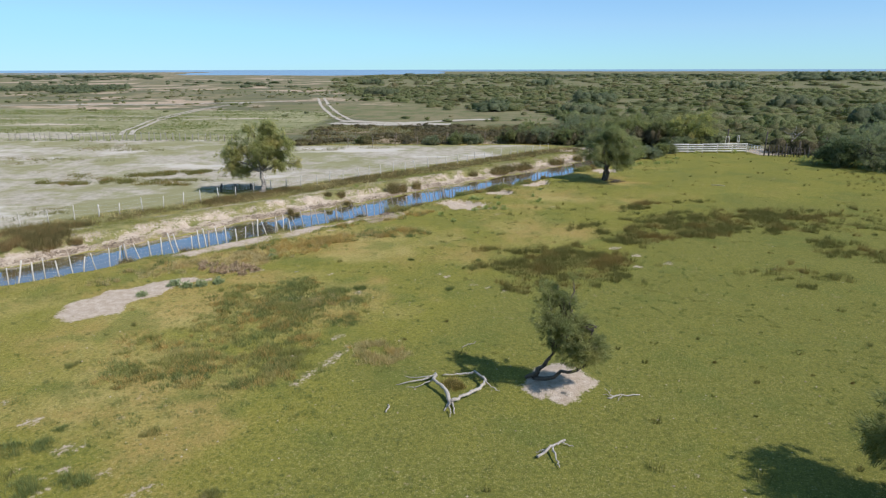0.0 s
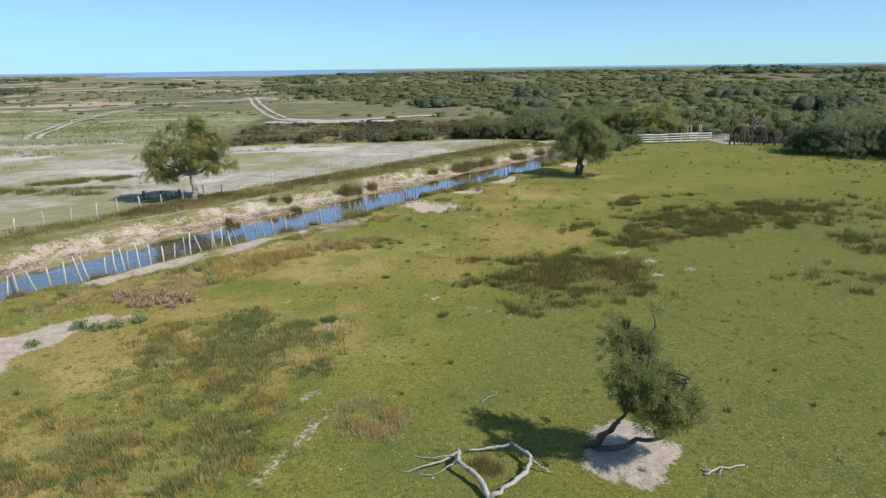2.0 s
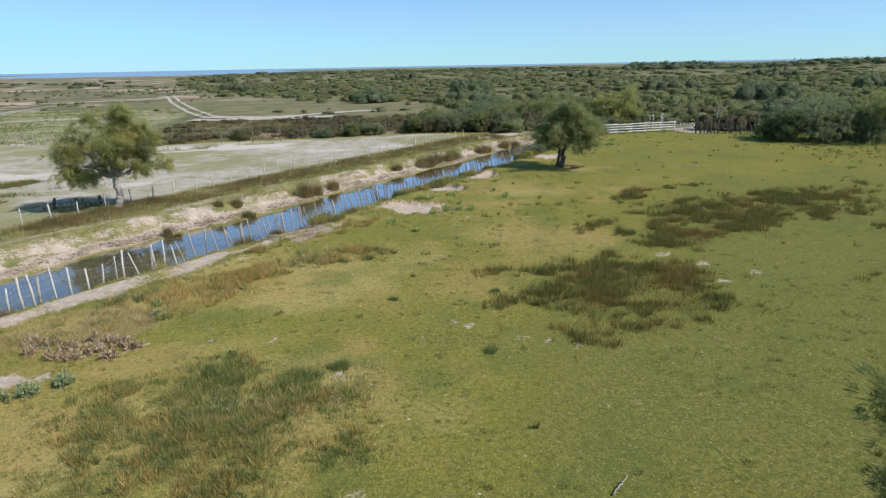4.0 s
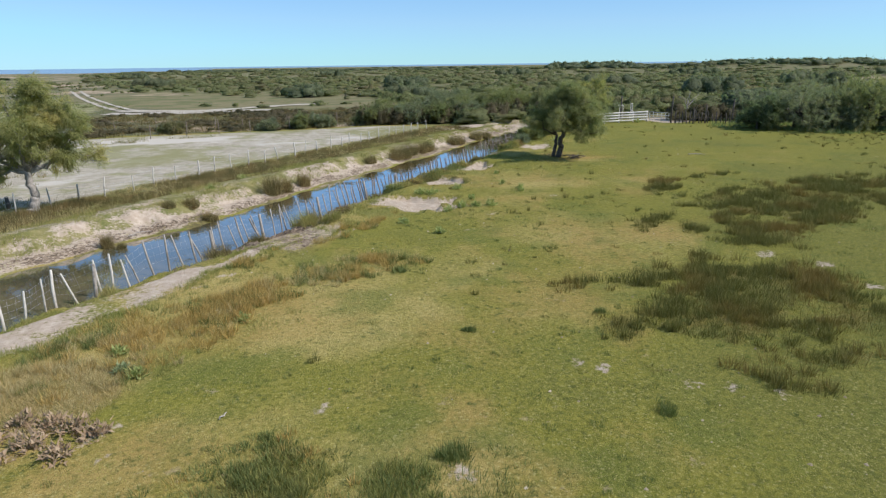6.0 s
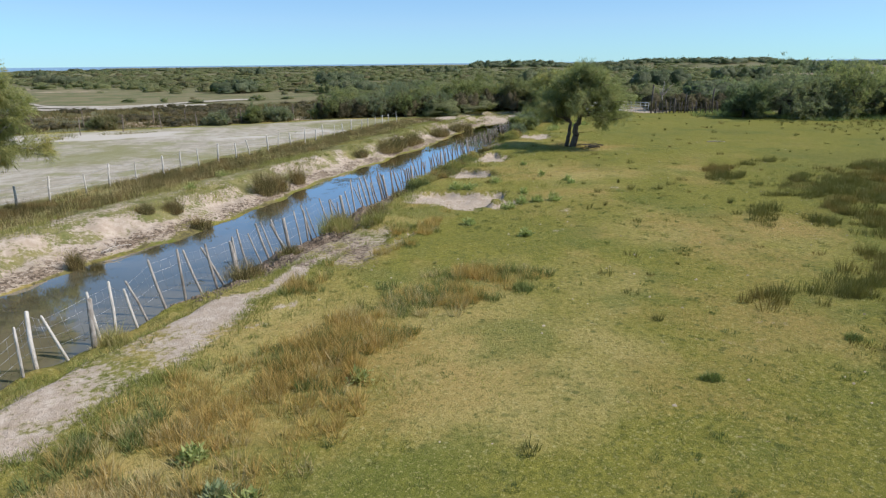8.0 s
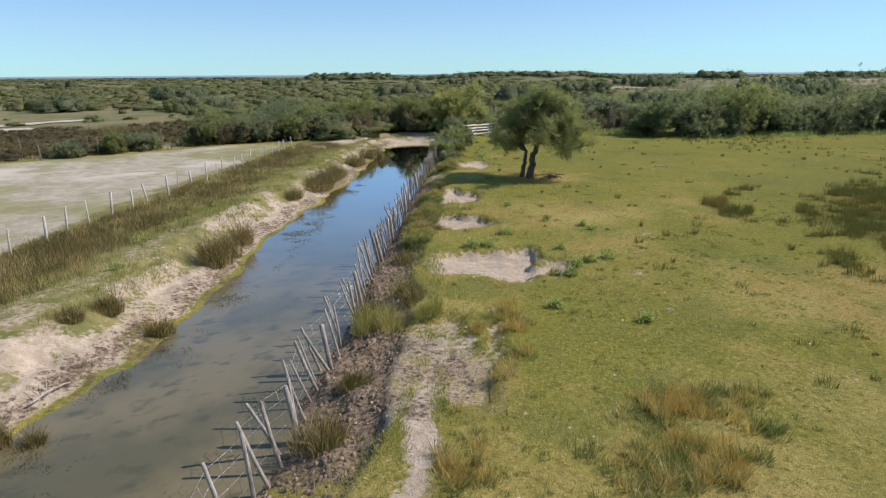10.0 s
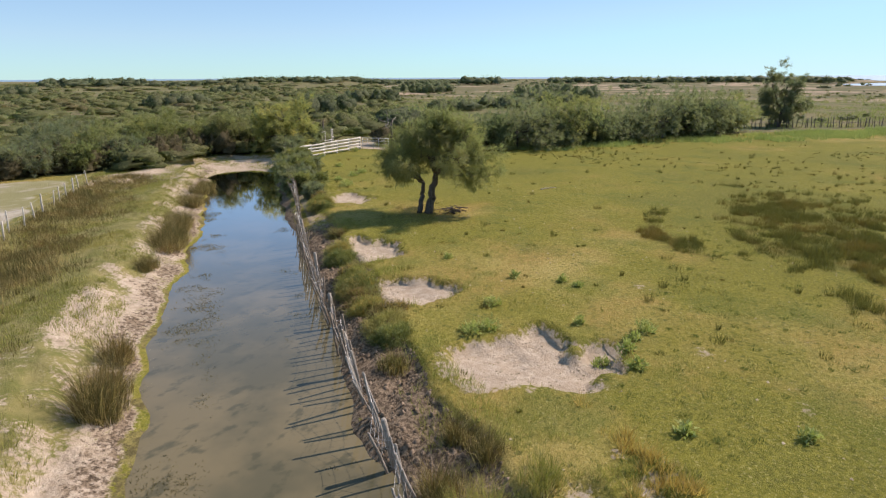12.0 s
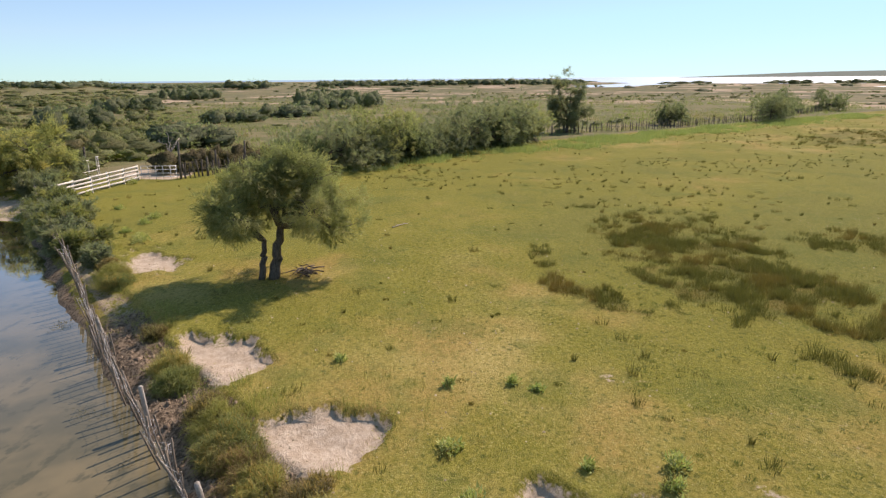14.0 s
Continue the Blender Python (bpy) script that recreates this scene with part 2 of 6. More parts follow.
def ground_material():
    g = Mat("pasture_ground")
    sand, dry, mud = g.attr("cover")
    beds = g.attr("beyond")[2]
    pale, heath, algae = g.attr("country")
    big, mid, fine, grit = g.noise(0.11, 4), g.noise(0.8, 5, 0.6), g.noise(6.0, 5, 0.65), g.noise(38.0, 3, 0.7)
    lush = g.mix(g.span(fine, 0.3, 0.7), (0.142, 0.136, 0.024), (0.225, 0.206, 0.038))
    straw = g.mix(g.span(grit, 0.25, 0.75), (0.285, 0.218, 0.066), (0.42, 0.335, 0.125))
    dryness = g.calc("ADD", g.calc("MULTIPLY", g.calc("SUBTRACT", big, 0.5), 3.2), g.calc("MULTIPLY", g.calc("SUBTRACT", mid, 0.5), 0.9))
    dryness = g.calc("ADD", g.calc("ADD", dryness, dry), g.calc("MULTIPLY", g.calc("SUBTRACT", fine, 0.5), 1.2))
    c = g.mix(g.span(dryness, -0.3, 0.95), lush, straw)
    c = g.mix(g.span(dryness, -0.2, -1.2, 0.0, 0.75), c, g.mix(g.span(fine, 0.3, 0.7), (0.112, 0.114, 0.026), (0.175, 0.168, 0.04)))
    # broad rusty and deep green tints
    c = g.mix(g.calc("MULTIPLY", g.calc("MULTIPLY", g.span(g.noise(0.17, 4, 0.6), 0.42, 0.62), g.span(dryness, -0.5, 0.4)), 0.72), c, (0.32, 0.215, 0.07))
    c = g.mix(g.calc("MULTIPLY", g.span(g.noise(0.26, 5, 0.65), 0.5, 0.64), 0.6), c, (0.112, 0.13, 0.028))
    c = g.mix(g.calc("MULTIPLY", g.span(g.noise(1.6, 4, 0.65), 0.52, 0.7), 0.45), c, (0.11, 0.118, 0.028))
    # litter and dark stems under the rush beds
    c = g.mix(g.span(g.calc("ADD", beds, g.calc("MULTIPLY", g.calc("SUBTRACT", fine, 0.5), 1.1)), 0.25, 0.85, 0.0, 0.8), c, g.mix(g.span(g.noise(0.5, 4, 0.6), 0.4, 0.62), (0.11, 0.112, 0.028), (0.16, 0.118, 0.034)))
    # small bare and pale flecks between the tufts
    fleck = g.span(g.calc("ADD", g.noise(2.3, 4, 0.7), g.calc("MULTIPLY", g.calc("SUBTRACT", g.noise(0.35, 2), 0.5), 0.5)), 0.66, 0.76)
    c = g.mix(g.calc("MULTIPLY", fleck, 0.5), c, (0.36, 0.27, 0.17))
    c = g.mix(g.calc("MULTIPLY", g.span(g.noise(5.5, 6, 0.75), 0.5, 0.66), 0.72), c, (0.075, 0.085, 0.02))
    c = g.mix(g.calc("MULTIPLY", g.span(g.noise(14, 5, 0.75), 0.52, 0.66), 0.5), c, (0.075, 0.08, 0.02))
    c = g.mix(g.calc("MULTIPLY", g.span(g.noise(17, 4, 0.7), 0.55, 0.67), 0.55), c, (0.44, 0.38, 0.16))
    # single pale and dark leaves
    c = g.mix(g.calc("MULTIPLY", g.span(g.voro(5.5), 0.16, 0.24, 1.0, 0.0), g.span(g.noise(1.1, 3), 0.42, 0.6, 0.05, 0.36)), c, (0.42, 0.38, 0.17))
    c = g.mix(g.calc("MULTIPLY", g.span(g.voro(2.9), 0.14, 0.3, 1.0, 0.0), g.span(g.noise(0.7, 3), 0.45, 0.62, 0.1, 0.7)), c, (0.07, 0.085, 0.022))
    # open country
    meadow = g.attr("beyond")[0]
    md = g.mix(g.span(g.noise(0.06, 5, 0.65, stretch=(0.6, 1.8, 1)), 0.38, 0.62), (0.18, 0.178, 0.082), (0.265, 0.242, 0.135))
    md = g.mix(g.calc("MULTIPLY", g.span(g.noise(0.35, 6, 0.75), 0.5, 0.62), 0.75), md, (0.11, 0.13, 0.045))
    md = g.mix(g.span(g.noise(0.035, 5, 0.65, stretch=(0.35, 2.2, 1)), 0.58, 0.66), md, (0.4, 0.335, 0.26))
    bank = g.mix(g.span(g.noise(1.1, 5, 0.65), 0.35, 0.65), (0.13, 0.135, 0.045), (0.235, 0.205, 0.09))
    c = g.mix(g.calc("MULTIPLY", g.attr("beyond")[1], 0.85), c, bank)
    hc = g.mix(g.span(g.noise(0.02, 5, 0.65), 0.4, 0.6), (0.14, 0.134, 0.064), (0.215, 0.172, 0.102))
    hc = g.mix(g.span(g.noise(0.3, 5, 0.7, stretch=(0.5, 1.4, 1)), 0.45, 0.65), hc, (0.12, 0.128, 0.056))
    hc = g.mix(g.calc("MULTIPLY", g.span(g.noise(0.03, 6, 0.7), 0.46, 0.53), 0.85), hc, (0.11, 0.108, 0.06))
    hc = g.mix(g.calc("MULTIPLY", g.span(g.noise(0.014, 7, 0.75), 0.525, 0.57), 0.85), hc, (0.4, 0.3, 0.21))
    c = g.mix(g.span(g.calc("ADD", heath, g.calc("MULTIPLY", g.calc("SUBTRACT", mid, 0.5), 0.5)), 0.4, 0.6), c, hc)
    pc = g.mix(g.span(g.noise(1.3, 5, 0.7), 0.3, 0.7), (0.28, 0.245, 0.18), (0.41, 0.365, 0.29))
    pc = g.mix(g.span(g.noise(0.055, 6, 0.68), 0.46, 0.57), pc, (0.225, 0.21, 0.105))
    pc = g.mix(g.span(g.noise(0.25, 6, 0.72), 0.5, 0.62), pc, (0.25, 0.235, 0.13))
    pc = g.mix(g.span(g.noise(0.045, 6, 0.7, stretch=(0.8, 1.4, 1)), 0.54, 0.62), pc, (0.45, 0.405, 0.335))
    wild = g.attr("growth")[0]
    wc = g.mix(g.span(g.noise(0.12, 5, 0.7), 0.42, 0.58), (0.115, 0.122, 0.052), (0.185, 0.158, 0.085))
    c = g.mix(g.span(g.calc("ADD", wild, g.calc("MULTIPLY", g.calc("SUBTRACT", mid, 0.5), 0.6)), 0.25, 0.55, 0.0, 0.92), c, wc)
    c = g.mix(g.span(g.calc("SUBTRACT", meadow, g.calc("MULTIPLY", g.calc("SUBTRACT", mid, 0.5), 0.5)), 0.35, 0.6), c, md)
    c = g.mix(g.span(g.calc("ADD", pale, g.calc("MULTIPLY", g.calc("SUBTRACT", mid, 0.5), 0.6)), 0.4, 0.62), c, pc)
    edge = g.calc("ADD", g.calc("MULTIPLY", g.calc("SUBTRACT", mid, 0.5), 1.1), g.calc("MULTIPLY", g.calc("SUBTRACT", fine, 0.5), 1.7))
    sc = g.mix(g.span(g.noise(2.6, 5, 0.7), 0.3, 0.75), (0.35, 0.275, 0.2), (0.5, 0.415, 0.325))
    sc = g.mix(g.calc("MULTIPLY", g.span(g.noise(11, 4, 0.7), 0.5, 0.7), 0.22), sc, (0.23, 0.175, 0.12))
    def ragged(x):
        return g.calc("ADD", x, g.calc("MULTIPLY", edge, g.span(x, 0.02, 0.3)))
    c = g.mix(g.span(ragged(sand), 0.3, 0.7), c, sc)
    mc = g.mix(g.span(g.noise(7, 6, 0.75), 0.4, 0.6), (0.075, 0.055, 0.038), (0.26, 0.195, 0.135))
    c = g.mix(g.span(ragged(mud), 0.4, 0.65), c, mc)
    c = g.mix(g.span(ragged(algae), 0.4, 0.6), c, g.mix(g.span(g.noise(3.2, 5, 0.7), 0.4, 0.62), (0.095, 0.08, 0.036), (0.2, 0.17, 0.062)))
    h = g.calc("ADD", g.calc("MULTIPLY", g.noise(9, 5, 0.7), 0.7), g.calc("MULTIPLY", grit, 0.4))
    h = g.calc("ADD", h, g.calc("MULTIPLY", g.calc("MULTIPLY", g.noise(4.5, 3, 0.6), sand), 0.5))
    g.bump(h, 0.9, 0.08)
    g.b.inputs["Diffuse Roughness"].default_value = 0.18
    return g.done(c, 0.95, 0, 0.05)


def leaf_material(name, a, b, old, patch=0.5, through=0.42, grain=0.0):
    g = Mat(name)
    c = g.mix(g.island(), a, b)
    c = g.mix(g.span(g.noise(patch, 3, 0.6), 0.45, 0.7), c, old)
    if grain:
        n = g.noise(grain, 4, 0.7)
        # low spots of the bump noise take a darker tone of a
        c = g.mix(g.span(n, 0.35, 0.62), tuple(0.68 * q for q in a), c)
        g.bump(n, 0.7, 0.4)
    m = g.done(c, 0.65, 0, 0.15)
    tr = g.t.nodes.new("ShaderNodeBsdfTranslucent")
    glow = g.t.nodes.new("ShaderNodeMix")
    glow.data_type, glow.blend_type = "RGBA", "MULTIPLY"
    glow.inputs[0].default_value, glow.inputs[7].default_value = 1.0, (1.12, 1.28, 0.85, 1)
    g.put(glow.inputs[6], c)
    g.put(tr.inputs["Color"], glow.outputs[2])
    mx = g.t.nodes.new("ShaderNodeMixShader")
    mx.inputs[0].default_value = through
    g.t.links.new(g.b.outputs[0], mx.inputs[1])
    g.t.links.new(tr.outputs[0], mx.inputs[2])
    g.t.links.new(mx.outputs[0], g.out.inputs["Surface"])
    return m


def bark_material(name, a, b, scale=14):
    g = Mat(name)
    n = g.noise(scale, 5, 0.7, stretch=(1, 1, 0.25))
    c = g.mix(g.span(n, 0.35, 0.65), a, b)
    c = g.mix(g.calc("MULTIPLY", g.each(), 0.5), c, b)
    c = g.mix(g.span(g.noise(3, 4), 0.55, 0.7), c, a)
    g.bump(n, 0.8, 0.03)
    return g.done(c, 0.9)


def water_material(name, silt, deep, ripple, rough, sheen=2.7):
    g = Mat(name)
    c = g.mix(g.span(g.noise(0.3, 4, 0.55), 0.4, 0.65), silt, deep)
    c = g.mix(g.calc("MULTIPLY", g.span(g.noise(1.05, 4, 0.6, stretch=(1.0, 1.5, 1)), 0.53, 0.66), 0.75), c, (0.062, 0.06, 0.036))
    g.bump(g.noise(ripple, 3, 0.6), 0.06, 0.02)
    m = g.done(c, 0.9, 0, 0.0)
    gl = g.t.nodes.new("ShaderNodeBsdfGlossy")
    gl.inputs["Roughness"].default_value = rough
    bump = next(n for n in g.t.nodes if n.type == "BUMP")
    g.t.links.new(bump.outputs[0], gl.inputs["Normal"])
    fr = g.t.nodes.new("ShaderNodeFresnel")
    fr.inputs["IOR"].default_value = 1.33
    mx = g.t.nodes.new("ShaderNodeMixShader")
    g.t.links.new(g.span(fr.outputs[0], 0.0, 1.0 / sheen), mx.inputs[0])
    g.t.links.new(g.b.outputs[0], mx.inputs[1])
    g.t.links.new(gl.outputs[0], mx.inputs[2])
    g.t.links.new(mx.outputs[0], g.out.inputs["Surface"])
    return m


M_GROUND = ground_material()
M_WATER = water_material("ditch_water", (0.145, 0.12, 0.068), (0.088, 0.08, 0.048), 3, 0.02, 2.5)
M_SEA = water_material("sea_water", (0.05, 0.17, 0.26), (0.05, 0.17, 0.26), 0.1, 0.25, 1.1)
M_TAMARISK = leaf_material("tamarisk_leaf", (0.165, 0.178, 0.082), (0.285, 0.288, 0.135), (0.33, 0.3, 0.135), 0.6, 0.58)
M_TAM_GREEN = leaf_material("green_leaf", (0.13, 0.142, 0.055), (0.225, 0.235, 0.092), (0.3, 0.28, 0.1), 0.8, 0.45)
M_OLIVE = leaf_material("grey_leaf", (0.145, 0.16, 0.1), (0.235, 0.25, 0.155), (0.25, 0.24, 0.135), 0.5, 0.56)
M_YELLOW = leaf_material("yellowing_leaf", (0.22, 0.222, 0.09), (0.375, 0.36, 0.145), (0.42, 0.355, 0.135), 0.5, 0.58)
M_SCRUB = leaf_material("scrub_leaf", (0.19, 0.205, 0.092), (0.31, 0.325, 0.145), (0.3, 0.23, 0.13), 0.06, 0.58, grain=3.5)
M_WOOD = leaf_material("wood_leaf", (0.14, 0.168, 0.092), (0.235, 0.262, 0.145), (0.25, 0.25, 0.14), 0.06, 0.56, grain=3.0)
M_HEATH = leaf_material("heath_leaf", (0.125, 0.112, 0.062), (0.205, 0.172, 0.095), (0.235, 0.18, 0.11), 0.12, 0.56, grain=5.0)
M_RUSH = leaf_material("rush_blade", (0.105, 0.104, 0.03), (0.185, 0.168, 0.05), (0.225, 0.155, 0.05), 0.3, 0.26)
M_TUFT = leaf_material("tuft_blade", (0.115, 0.14, 0.045), (0.2, 0.222, 0.075), (0.225, 0.2, 0.066), 0.4, 0.34)
M_STRAW = leaf_material("straw_blade", (0.36, 0.265, 0.12), (0.54, 0.44, 0.23), (0.44, 0.32, 0.15), 0.5)
M_RUSTY = leaf_material("rusty_blade", (0.35, 0.235, 0.078), (0.54, 0.385, 0.14), (0.42, 0.27, 0.09), 0.7)
M_REED = leaf_material("reed_blade", (0.18, 0.225, 0.085), (0.3, 0.34, 0.13), (0.32, 0.33, 0.13), 0.3)
M_VERGE = leaf_material("verge_blade", (0.17, 0.185, 0.05), (0.31, 0.305, 0.09), (0.36, 0.31, 0.11), 0.6)
M_MIXGRASS = leaf_material("grass_blade", (0.19, 0.19, 0.052), (0.35, 0.315, 0.105), (0.43, 0.35, 0.145), 0.25)
M_WEED = leaf_material("weed_leaf", (0.23, 0.26, 0.085), (0.37, 0.4, 0.15), (0.38, 0.37, 0.14), 0.9)
M_THISTLE = leaf_material("thistle_leaf", (0.21, 0.24, 0.12), (0.33, 0.36, 0.19), (0.3, 0.32, 0.16), 0.9)
M_TURF = leaf_material("turf_blade", (0.2, 0.192, 0.04), (0.34, 0.305, 0.075), (0.42, 0.34, 0.115), 0.3, 0.4)
M_CLUMP = leaf_material("bank_rush", (0.088, 0.078, 0.03), (0.185, 0.15, 0.06), (0.235, 0.155, 0.064), 0.8, 0.26)
M_DEAD = leaf_material("dead_weed", (0.24, 0.165, 0.1), (0.42, 0.31, 0.2), (0.3, 0.2, 0.12), 0.9, 0.2)
M_BARK = bark_material("dark_bark", (0.05, 0.038, 0.028), (0.13, 0.105, 0.08))
M_DRIFT = bark_material("bleached_wood", (0.22, 0.19, 0.155), (0.43, 0.385, 0.325), 22)
M_STAKE = bark_material("weathered_stake", (0.17, 0.145, 0.115), (0.36, 0.325, 0.28), 18)
M_BROWNSTAKE = bark_material("brown_stake", (0.11, 0.085, 0.062), (0.26, 0.215, 0.165), 18)
M_DARKSTAKE = bark_material("dark_stake", (0.06, 0.05, 0.04), (0.14, 0.12, 0.1), 18)
M_PALESTAKE = bark_material("pale_stake", (0.33, 0.3, 0.25), (0.56, 0.52, 0.45), 18)
M_RAIL = bark_material("whitewashed_wood", (0.4, 0.37, 0.32), (0.62, 0.59, 0.53), 10)
M_WIRE = Mat("galvanised_wire").done((0.42, 0.42, 0.42), 0.5, 0.9)
M_GATE = Mat("galvanised_tube").done((0.55, 0.56, 0.57), 0.45, 0.7)
_g = Mat("track_sand")
M_TRACK = _g.done(_g.mix(_g.span(_g.noise(0.9, 5, 0.7), 0.35, 0.65), (0.32, 0.275, 0.21), (0.46, 0.41, 0.33)), 0.95, 0, 0.15)
_g = Mat("wooded_coast")
M_HILL = _g.done(_g.mix(_g.noise(0.01, 5), (0.08, 0.1, 0.085), (0.13, 0.155, 0.13)), 0.95, 0, 0.1)
_g = Mat("clod_earth")
M_CLOD = _g.done(_g.mix(_g.island(), (0.1, 0.074, 0.05), (0.26, 0.195, 0.14)), 0.95, 0, 0.1)
_g = Mat("stone")
M_STONE = _g.done(_g.mix(_g.island(), (0.16, 0.125, 0.075), (0.42, 0.355, 0.25)), 0.9)


# ---------------------------------------------------------------- mesh helpers
def raw_mesh(name, verts, faces, material, smooth=False):
    """A mesh from arrays: verts (n, 3), faces (m, 3) or (m, 4)."""
    verts, faces = np.asarray(verts, np.float32), np.asarray(faces, np.int32)
    me = bpy.data.meshes.new(name)
    m, k = faces.shape
    me.vertices.add(len(verts))
    me.vertices.foreach_set("co", verts.ravel())
    me.loops.add(m * k)
    me.loops.foreach_set("vertex_index", faces.ravel())
    me.polygons.add(m)
    me.polygons.foreach_set("loop_start", np.arange(0, m * k, k, dtype=np.int32))
    me.polygons.foreach_set("loop_total", np.full(m, k, np.int32))
    if smooth:
        me.polygons.foreach_set("use_smooth", np.ones(m, bool))
    me.materials.append(material)
    me.update()
    me.validate()
    return me


def join(pieces):
    vs, fs, n = [], [], 0
    for v, f in pieces:
        vs.append(np.asarray(v, float))
        fs.append(np.asarray(f, int) + n)
        n += len(v)
    return np.concatenate(vs), np.concatenate(fs)


def blades(pts, k, tall, spread, width, lean, r, bent=False, dome=0.0):
    """Grass blades round each point; tall: height by point."""
    n = len(pts)
    tall = np.broadcast_to(tall, (n,))
    base = np.repeat(np.asarray(pts, float), k, 0)
    hh = np.repeat(tall, k) * r.uniform(0.55, 1.1, n * k)
    a, rad = r.uniform(0, 2 * np.pi, n * k), np.repeat(np.broadcast_to(spread, (n,)), k) * np.sqrt(r.random(n * k))
    hh = hh * (1 - dome * (rad / np.repeat(np.broadcast_to(spread, (n,)), k)) ** 2)
    base[:, 0] += rad * np.cos(a)
    base[:, 1] += rad * np.sin(a)
    a2 = a + r.normal(0, 0.7, n * k)
    ln = lean * r.uniform(0.2, 1.2, n * k) * hh
    tip = base + np.stack([ln * np.cos(a2), ln * np.sin(a2), hh], 1)
    w = width * r.uniform(0.6, 1.4, n * k)
    b = r.uniform(0, 2 * np.pi, n * k)
    side = np.stack([w * np.cos(b), w * np.sin(b), 0 * w], 1)
    base[:, 2] -= 0.02
    if not bent:
        v = np.stack([base - side, base + side, tip], 1).reshape(-1, 3)
        return v, np.arange(n * k * 3).reshape(-1, 3)
    mid = base + (tip - base) * np.array([0.35, 0.35, 0.62])
    v = np.stack([base - side, base + side, mid + 0.8 * side, mid - 0.8 * side, tip], 1).reshape(-1, 3)
    i = np.arange(n * k)[:, None] * 5
    f = np.concatenate([i + np.array([[0, 1, 2]]), i + np.array([[0, 2, 3]]), i + np.array([[3, 2, 4]])])
    return v, f


def sprays(pts, outs, k, length, width, r, droop=0.0, fan=0.9):
    """Feathery leaf sprays at pts, pointing roughly along outs."""
    n = len(pts)
    p = np.repeat(pts, k, 0) + r.normal(0, length * 0.35, (n * k, 3))
    d = np.repeat(outs, k, 0) + r.normal(0, fan, (n * k, 3))
    d /= np.linalg.norm(d, axis=1)[:, None] + 1e-9
    d[:, 2] -= droop
    face = np.repeat(outs, k, 0) * 0.7 + np.array([0.3, -0.1, 0.75]) + r.normal(0, 0.55, (n * k, 3))
    s = np.cross(d, face)
    s /= np.linalg.norm(s, axis=1)[:, None] + 1e-9
    ll, ww = length * r.uniform(0.5, 1.3, (n * k, 1)), width * r.uniform(0.6, 1.4, (n * k, 1))
    v = np.stack([p - s * ww, p + s * ww, p + d * ll], 1).reshape(-1, 3)
    return v, np.arange(n * k * 3).reshape(-1, 3)


def tube(points, radii, sides=7):
    """A tapered tube along points, with closed ends."""
    pts = [Vector(p) for p in points]
    vs, fs, n = [], [], len(pts)
    for i, p in enumerate(pts):
        d = (pts[min(i + 1, n - 1)] - pts[max(i - 1, 0)]).normalized()
        a = d.orthogonal().normalized() if i == 0 else (a - d * a.dot(d)).normalized()
        b = d.cross(a)
        for j in range(sides):
            t = 2 * math.pi * j / sides
            vs.append(p + (a * math.cos(t) + b * math.sin(t)) * radii[i])
    for i in range(n - 1):
        for j in range(sides):
            j2 = (j + 1) % sides
            fs += [(i * sides + j, i * sides + j2, (i + 1) * sides + j2), (i * sides + j, (i + 1) * sides + j2, (i + 1) * sides + j)]
    for end, c in ((0, pts[0]), (n - 1, pts[-1])):
        vs.append(c)
        for j in range(sides):
            e = (end * sides + j, end * sides + (j + 1) % sides, len(vs) - 1)
            fs.append(e if end else e[::-1])
    return np.array([tuple(v) for v in vs]), np.array(fs)


def bough(a, b, r0, r1, r, sag=0.12, steps=6, sides=7):
    """A crooked tapered limb from a to b."""
    a, b = np.asarray(a, float), np.asarray(b, float)
    t = np.linspace(0, 1, steps + 1)
    length = np.linalg.norm(b - a)
    pts = a + (b - a) * t[:, None] + r.normal(0, sag * length / 3, (steps + 1, 3)) * np.sin(np.pi * t)[:, None]
    return tube(pts, r0 + (r1 - r0) * t, sides)


def part(name, data, material, parent, label="", smooth=False):
    """One mesh object under a thing; data: (verts, faces) in the thing's own place."""
    ob = new(name, raw_mesh(name, data[0], data[1], material, smooth))
    ob.parent = parent
    return tagged(ob, label)


def thing(name, place, label, category, group="", turn=0.0):
    ob = new(name)
    ob.matrix_world = pose(*place, 0, 0, turn)
    ob.empty_display_size = 0.3
    return tagged(ob, label, category, group)


def stuff(name, data, material, label, category):
    return tagged(new(name, raw_mesh(name, data[0], data[1], material)), label, category, "", "stuff")


def ground_z(x, y):
    return float(height(np.array([x]), np.array([y]))[0])


# ---------------------------------------------------------------- ground
def lines(bands, lo, hi, grow=1.09):
    """Grid lines: even bands (start, end, step), then ever wider steps out to lo and hi."""
    out = []
    for a, b, s in bands:
        out += list(np.arange(a, b, s))
    out.append(bands[-1][1])
    s, x = bands[-1][2], bands[-1][1]
    while x < hi:
        s *= grow
        x += s
        out.append(min(x, hi))
    s, x, head = bands[0][2], bands[0][0], []
    while x > lo:
        s *= grow
        x -= s
        head.append(max(x, lo))
    return np.array(sorted(set(head + out)))


